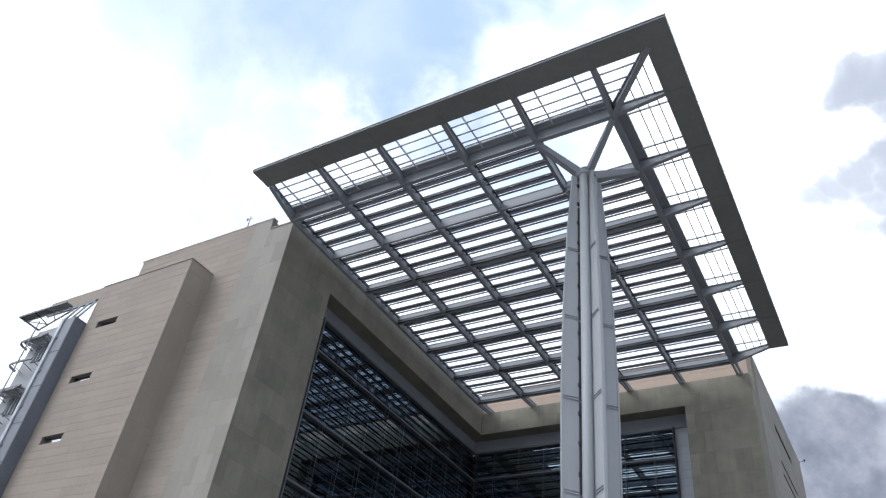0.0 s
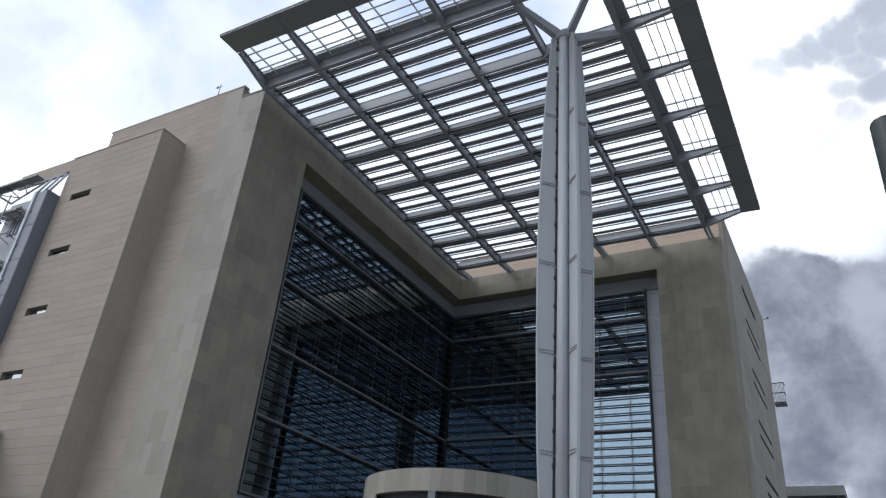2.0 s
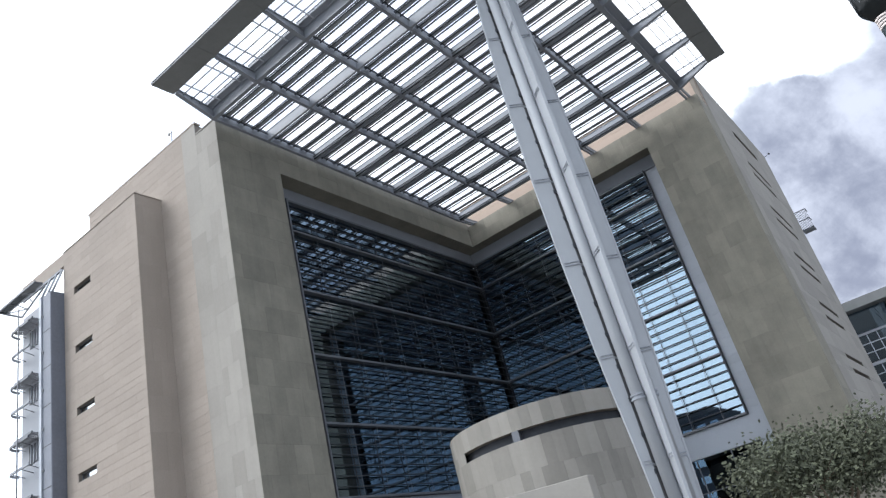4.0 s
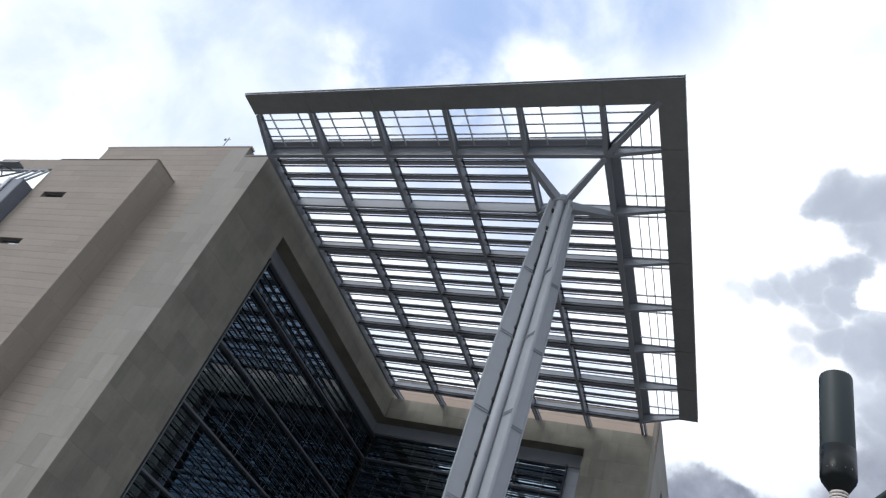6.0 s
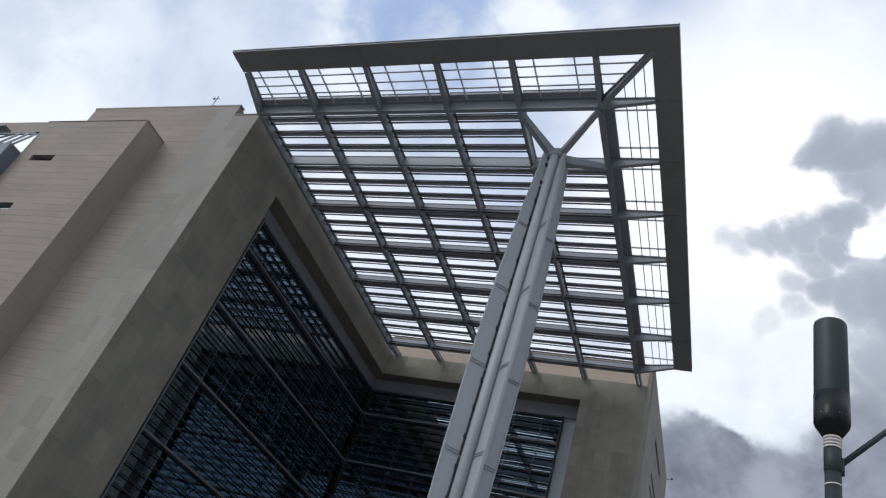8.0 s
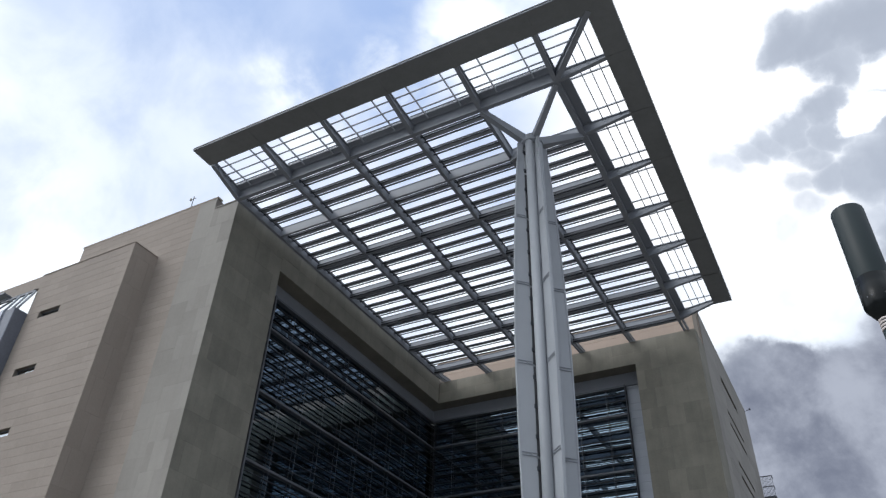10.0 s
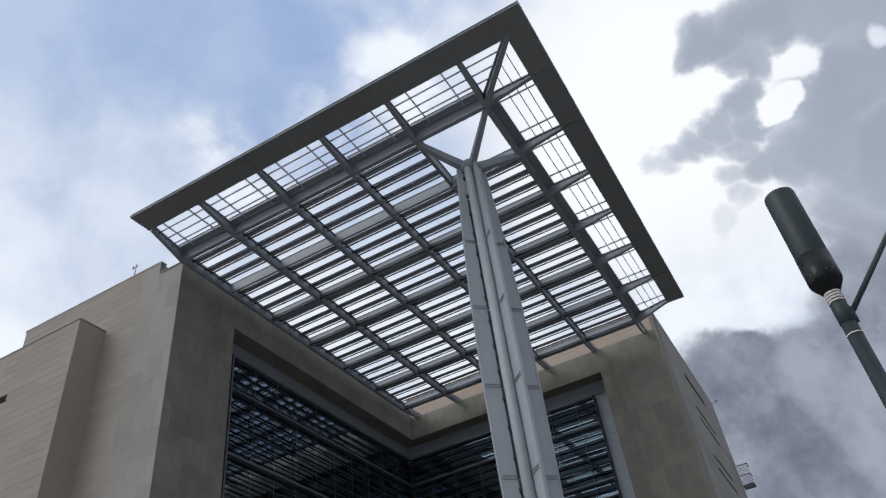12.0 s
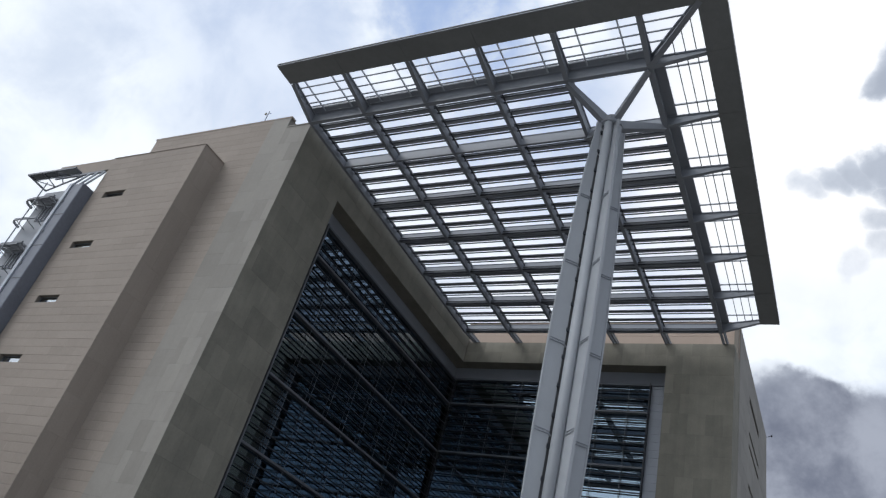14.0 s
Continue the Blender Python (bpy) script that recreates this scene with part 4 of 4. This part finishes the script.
snoop = tagged(new("roof_beacon"), "tiny dark fitting on the roof edge", "fitting")
tubed("stem", (0.6, RY1 - 0.2, RTOP - 0.2), (1.35, RY1 - 0.2, RTOP), 0.03, ROD, snoop, sides=6)
tubed("head", (1.3, RY1 - 0.2, RTOP), (1.48, RY1 - 0.2, RTOP + 0.05), 0.13, ROD, snoop, sides=8)

# ---------------- street lamp ----------------
LX, LY = 9.821, -21.17
lamp = tagged(new("street_lamp"), "dark green street lamp with a tall cylindrical head", "street lamp")
lamp.location = (LX, LY, 0.47)
bm = bmesh.new()
lathe(bm, (0, 0), [(0.13, -0.47), (0.13, 0.3), (0.105, 0.4), (0.082, 1.5), (0.078, 5.20)], 20)
part("post", bm, LAMP_GREEN, lamp)
bm = bmesh.new()
lathe(bm, (0, 0), [(0.170, 5.81), (0.174, 5.83), (0.174, 6.735), (0.168, 6.76), (0.12, 6.765)], 36)
part("head", bm, LAMP_GREEN, lamp, "dark green metal cylinder")
bm = bmesh.new()
lathe(bm, (0, 0), [(0.09, 5.335), (0.168, 5.46), (0.178, 5.50), (0.178, 5.825), (0.16, 5.827)], 36)
lens = part("lens", bm, LAMP_GLASS, lamp, "smoked dark lens")
for z in (5.215, 5.25, 5.285, 5.32):
    bm = bmesh.new()
    lathe(bm, (0, 0), [(0.075, z - 0.013), (0.088, z - 0.009), (0.088, z + 0.009), (0.075, z + 0.013)], 24)
    part("ring", bm, RING, lamp, "pale ribbed neck ring")
bm = bmesh.new()
lathe(bm, (0, 0), [(0.08, 5.20), (0.08, 5.335)], 20)
part("neck", bm, LAMP_GREEN, lamp)
bm = bmesh.new()
lathe(bm, (0, 0), [(0.082, 4.80), (0.082, 4.813)], 20)
part("band", bm, RING, lamp, "thin pale band")
bm = bmesh.new()
lathe(bm, (0, 0), [(0.079, 4.95), (0.085, 4.955), (0.085, 5.19), (0.079, 5.195)], 20)
part("sleeve", bm, LAMP_GREEN, lamp)
for a in (4.0, 4.3, 5.0, 5.4):
    tubed("inner_fin", (0.150 * math.cos(a), 0.150 * math.sin(a), 5.46), (0.179 * math.cos(a), 0.179 * math.sin(a), 5.56), 0.004, MULLION, lens, sides=6)
for z, a in ((6.42, 4.25), (6.35, 4.3), (6.3, 4.28), (5.86, 4.3)):
    tubed("rivet", (0.17 * math.cos(a), 0.17 * math.sin(a), z), (0.177 * math.cos(a), 0.177 * math.sin(a), z), 0.006, LAMP_GREEN, lamp, sides=6)
arm = tubed("arm", (0.05, 0.02, 5.03), (0.05 + 1.3 * 0.629, 0.02 + 1.3 * 0.229, 5.03 + 1.3 * 0.743), 0.03, LAMP_GREEN, lamp, sides=12)
boxed("bracket", (0.072, 0.105, -0.02, 0.05, 4.96, 5.12), LAMP_GREEN, arm, bevel=0.008)
tubed("bolt", (0.09, 0.0, 4.96), (0.09, 0.0, 4.93), 0.016, LAMP_GREEN, arm, sides=8)

# ---------------- far office building ----------------
office = tagged(new("office_building"), "distant glass office block with a dark overhanging roof", "building")
OX0, OX1, OY0 = -14.0, 5.1, 80.0
boxed("wall", (OX0, OX1, OY0 + 0.3, OY0 + 24, 0, 22.6), DARK_GAP, office, "dark framed walls")
boxed("roof", (OX0 - 1.5, OX1 + 1.0, OY0 - 2.0, OY0 + 25, 23.6, 24.8), FASCIA, office, "thick grey overhanging roof slab")
boxed("roof_edge", (OX1 - 0.2, OX1 + 0.9, OY0 - 1.6, OY0 + 4, 20.9, 23.6), DARK_GAP, office)
boxed("top_glass", (OX0, OX1 - 1.2, OY0 - 0.2, OY0 + 0.25, 20.7, 23.5), GLASS, office, "pale top band of glass")
for f in range(5):
    z = 18.0 - 4.0 * f
    boxed("floor_band", (OX0, OX1, OY0 - 0.12, OY0 + 0.28, z + 2.45, z + 2.8), CLADDING, office, "pale floor band")
    for k in range(12):
        x = OX1 - 1.22 * (k + 1)
        w = boxed("window", (x + 0.05, x + 1.17, OY0 + 0.02, OY0 + 0.2, z - 1.05, z + 2.4), GLASS, office)
        boxed("frame", (x + 0.05, x + 1.17, OY0 - 0.06, OY0 + 0.02, z + 0.05, z + 0.17), CLADDING, w)
        boxed("frame", (x + 0.05, x + 1.17, OY0 - 0.06, OY0 + 0.02, z + 1.2, z + 1.32), CLADDING, w)
        boxed("frame", (x - 0.05, x + 0.05, OY0 - 0.06, OY0 + 0.02, z - 1.05, z + 2.4), CLADDING, w)

# ---------------- dark block across the plaza, mirrored in the north glazing ----------------
block = tagged(new("apartment_block"), "dark brown block with a stepped top across the plaza", "building")
boxed("wall", (-62, -40, -96, -80, 0, 28.5), ROOM, block, "dark walls")
boxed("penthouse", (-60, -43.5, -94, -82, 28.5, 30.4), DARK_GAP, block)
for f in range(7):
    for k in range(6):
        x, z = -60.5 + 3.4 * k, 3.0 + 3.6 * f
        w = boxed("window", (x, x + 2.2, -79.99, -79.93, z, z + 1.7), GLASS, block)
        boxed("sill", (x - 0.1, x + 2.3, -79.99, -79.8, z - 0.14, z - 0.02), DARK_GAP, w)

# ---------------- plaza, terrace, rails ----------------
plaza = structure(boxed("pavement", (-60, 40, -45, 60, -0.4, -0.02), JOINT), "pale concrete plaza paving", "pavement")
terrace = structure(boxed("plaza_terrace", (-30, -2.0, -21.5, -2.5, -0.02, 1.35), PALE), "raised concrete terrace in front of the court", "terrace")
for k in range(8):
    boxed("step", (-2.0 + 0.34 * k, -1.66 + 0.34 * k, -21.0, -3.0, -0.02, 1.18 - 0.17 * k), PALE, terrace, "concrete step")


def railing(points, post_every, balusters=False, group="handrails"):
    """A steel handrail along points with posts down to the terrace."""
    thing = tagged(new("handrail"), "brushed steel handrail on short posts", "handrail", group)
    for a, b in zip(points, points[1:]):
        a, b = Vector(a), Vector(b)
        tubed("rail", a, b, 0.026, RAIL, thing, sides=10)
        n = max(1, round((b - a).length / post_every))
        for k in range(n):
            p = a + (b - a) * ((k + 0.5) / n)
            tubed("post", (p.x, p.y, 1.35), p, 0.014 if balusters else 0.026, RAIL, thing, sides=6)
    tubed("post", (points[0][0], points[0][1], 1.35), points[0], 0.035, RAIL, thing, sides=6)


def polar(az, dist, tan):
    a = radians(az)
    return (EYE[0] + dist * math.sin(a), EYE[1] + dist * math.cos(a), EYE[2] + dist * tan)


railing([polar(-62.5, 15, 0.1195), polar(-60.2, 15, 0.1195), polar(-52.4, 15, 0.0795), polar(-46, 15, 0.045)], 1.3)
railing([polar(-64, 13.6, 0.098), polar(-60.8, 13.6, 0.094), polar(-54.2, 13.6, 0.0812), polar(-53, 13.6, 0.072)], 0.28, True)
railing([polar(-62, 12.6, 0.082), polar(-59.5, 12.6, 0.0805), polar(-56, 12.6, 0.058)], 1.1)
railing([polar(-49.7, 16, 0.0985), polar(-48.6, 16, 0.0995), polar(-44, 16, 0.08), polar(-41, 16, 0.066)], 1.2)

# ---------------- tree ----------------


def make_tree(x, y, height, spread, seed):
    rng = random.Random(seed)
    thing = tagged(new("tree"), "small olive-green tree with thin leaves", "tree")
    thing.location = (x, y, 0)
    bm = bmesh.new()
    tube(bm, (0, 0, 0), (0.05, 0.02, height * 0.45), 0.13, 0.09, 10)
    tips = []
    for k in range(9):
        a = k * 2.4
        b = Vector((math.cos(a) * spread * rng.uniform(0.45, 0.8), math.sin(a) * spread * rng.uniform(0.45, 0.8), height * rng.uniform(0.68, 0.9)))
        tube(bm, (0.05, 0.02, height * rng.uniform(0.3, 0.45)), b, 0.055, 0.015, 6)
        tips.append(b)
        for _ in range(3):
            c = b + Vector((rng.uniform(-0.5, 0.5), rng.uniform(-0.5, 0.5), rng.uniform(0.1, 0.5)))
            tube(bm, b * 0.8 + Vector((0, 0, height * 0.1)), c, 0.02, 0.006, 5)
            tips.append(c)
    part("trunk", bm, BARK, thing)
    bm = bmesh.new()
    for c in tips:
        for _ in range(420):
            p = c + Vector((rng.gauss(0, 0.30), rng.gauss(0, 0.30), rng.gauss(0, 0.22)))
            d = Vector((rng.uniform(-1, 1), rng.uniform(-1, 1), rng.uniform(-0.6, 1))).normalized()
            s = d.orthogonal().normalized() * 0.03
            l = d * rng.uniform(0.06, 0.11)
            vs = [bm.verts.new(q) for q in (p, p + l * 0.5 + s, p + l, p + l * 0.5 - s)]
            bm.faces.new(vs)
    part("crown", bm, LEAF, thing)


# Low ledge in front of the drum.
p, q = polar(-33.5, 32, 0), polar(-26, 32, 0)
bm = bmesh.new()
prism(bm, [(p[0], p[1], 0), (q[0], q[1], 0), (q[0], q[1] + 0.6, 0), (p[0], p[1] + 0.6, 0)], (0, 0, 5.28))
structure(part("wall_low_ledge", bm, PALE, bevel=0.03), "low pale stone screen wall before the drum", "wall")

make_tree(*polar(-11.0, 17.0, 0)[:2], 3.0, 1.2, 5)

# ---------------- paving stones ----------------
me = None
for ix in range(17):
    for iy in range(17):
        x0, y0 = -1.0 + 1.5 * ix, -36.0 + 2.0 * iy
        if x0 < 1.0 and -22 < y0 < -3:
            continue
        if me is None:
            bm = bmesh.new()
            box(bm, 0.01, 1.49, 0.01, 1.99, -0.03, 0.0)
            finish(bm, 0.008)
            me = bpy.data.meshes.new("paving_slab")
            bm.to_mesh(me)
            bm.free()
            me.materials.append(PAVING)
        piece("paving_slab", me, plaza, Matrix.Translation((x0, y0, 0)))
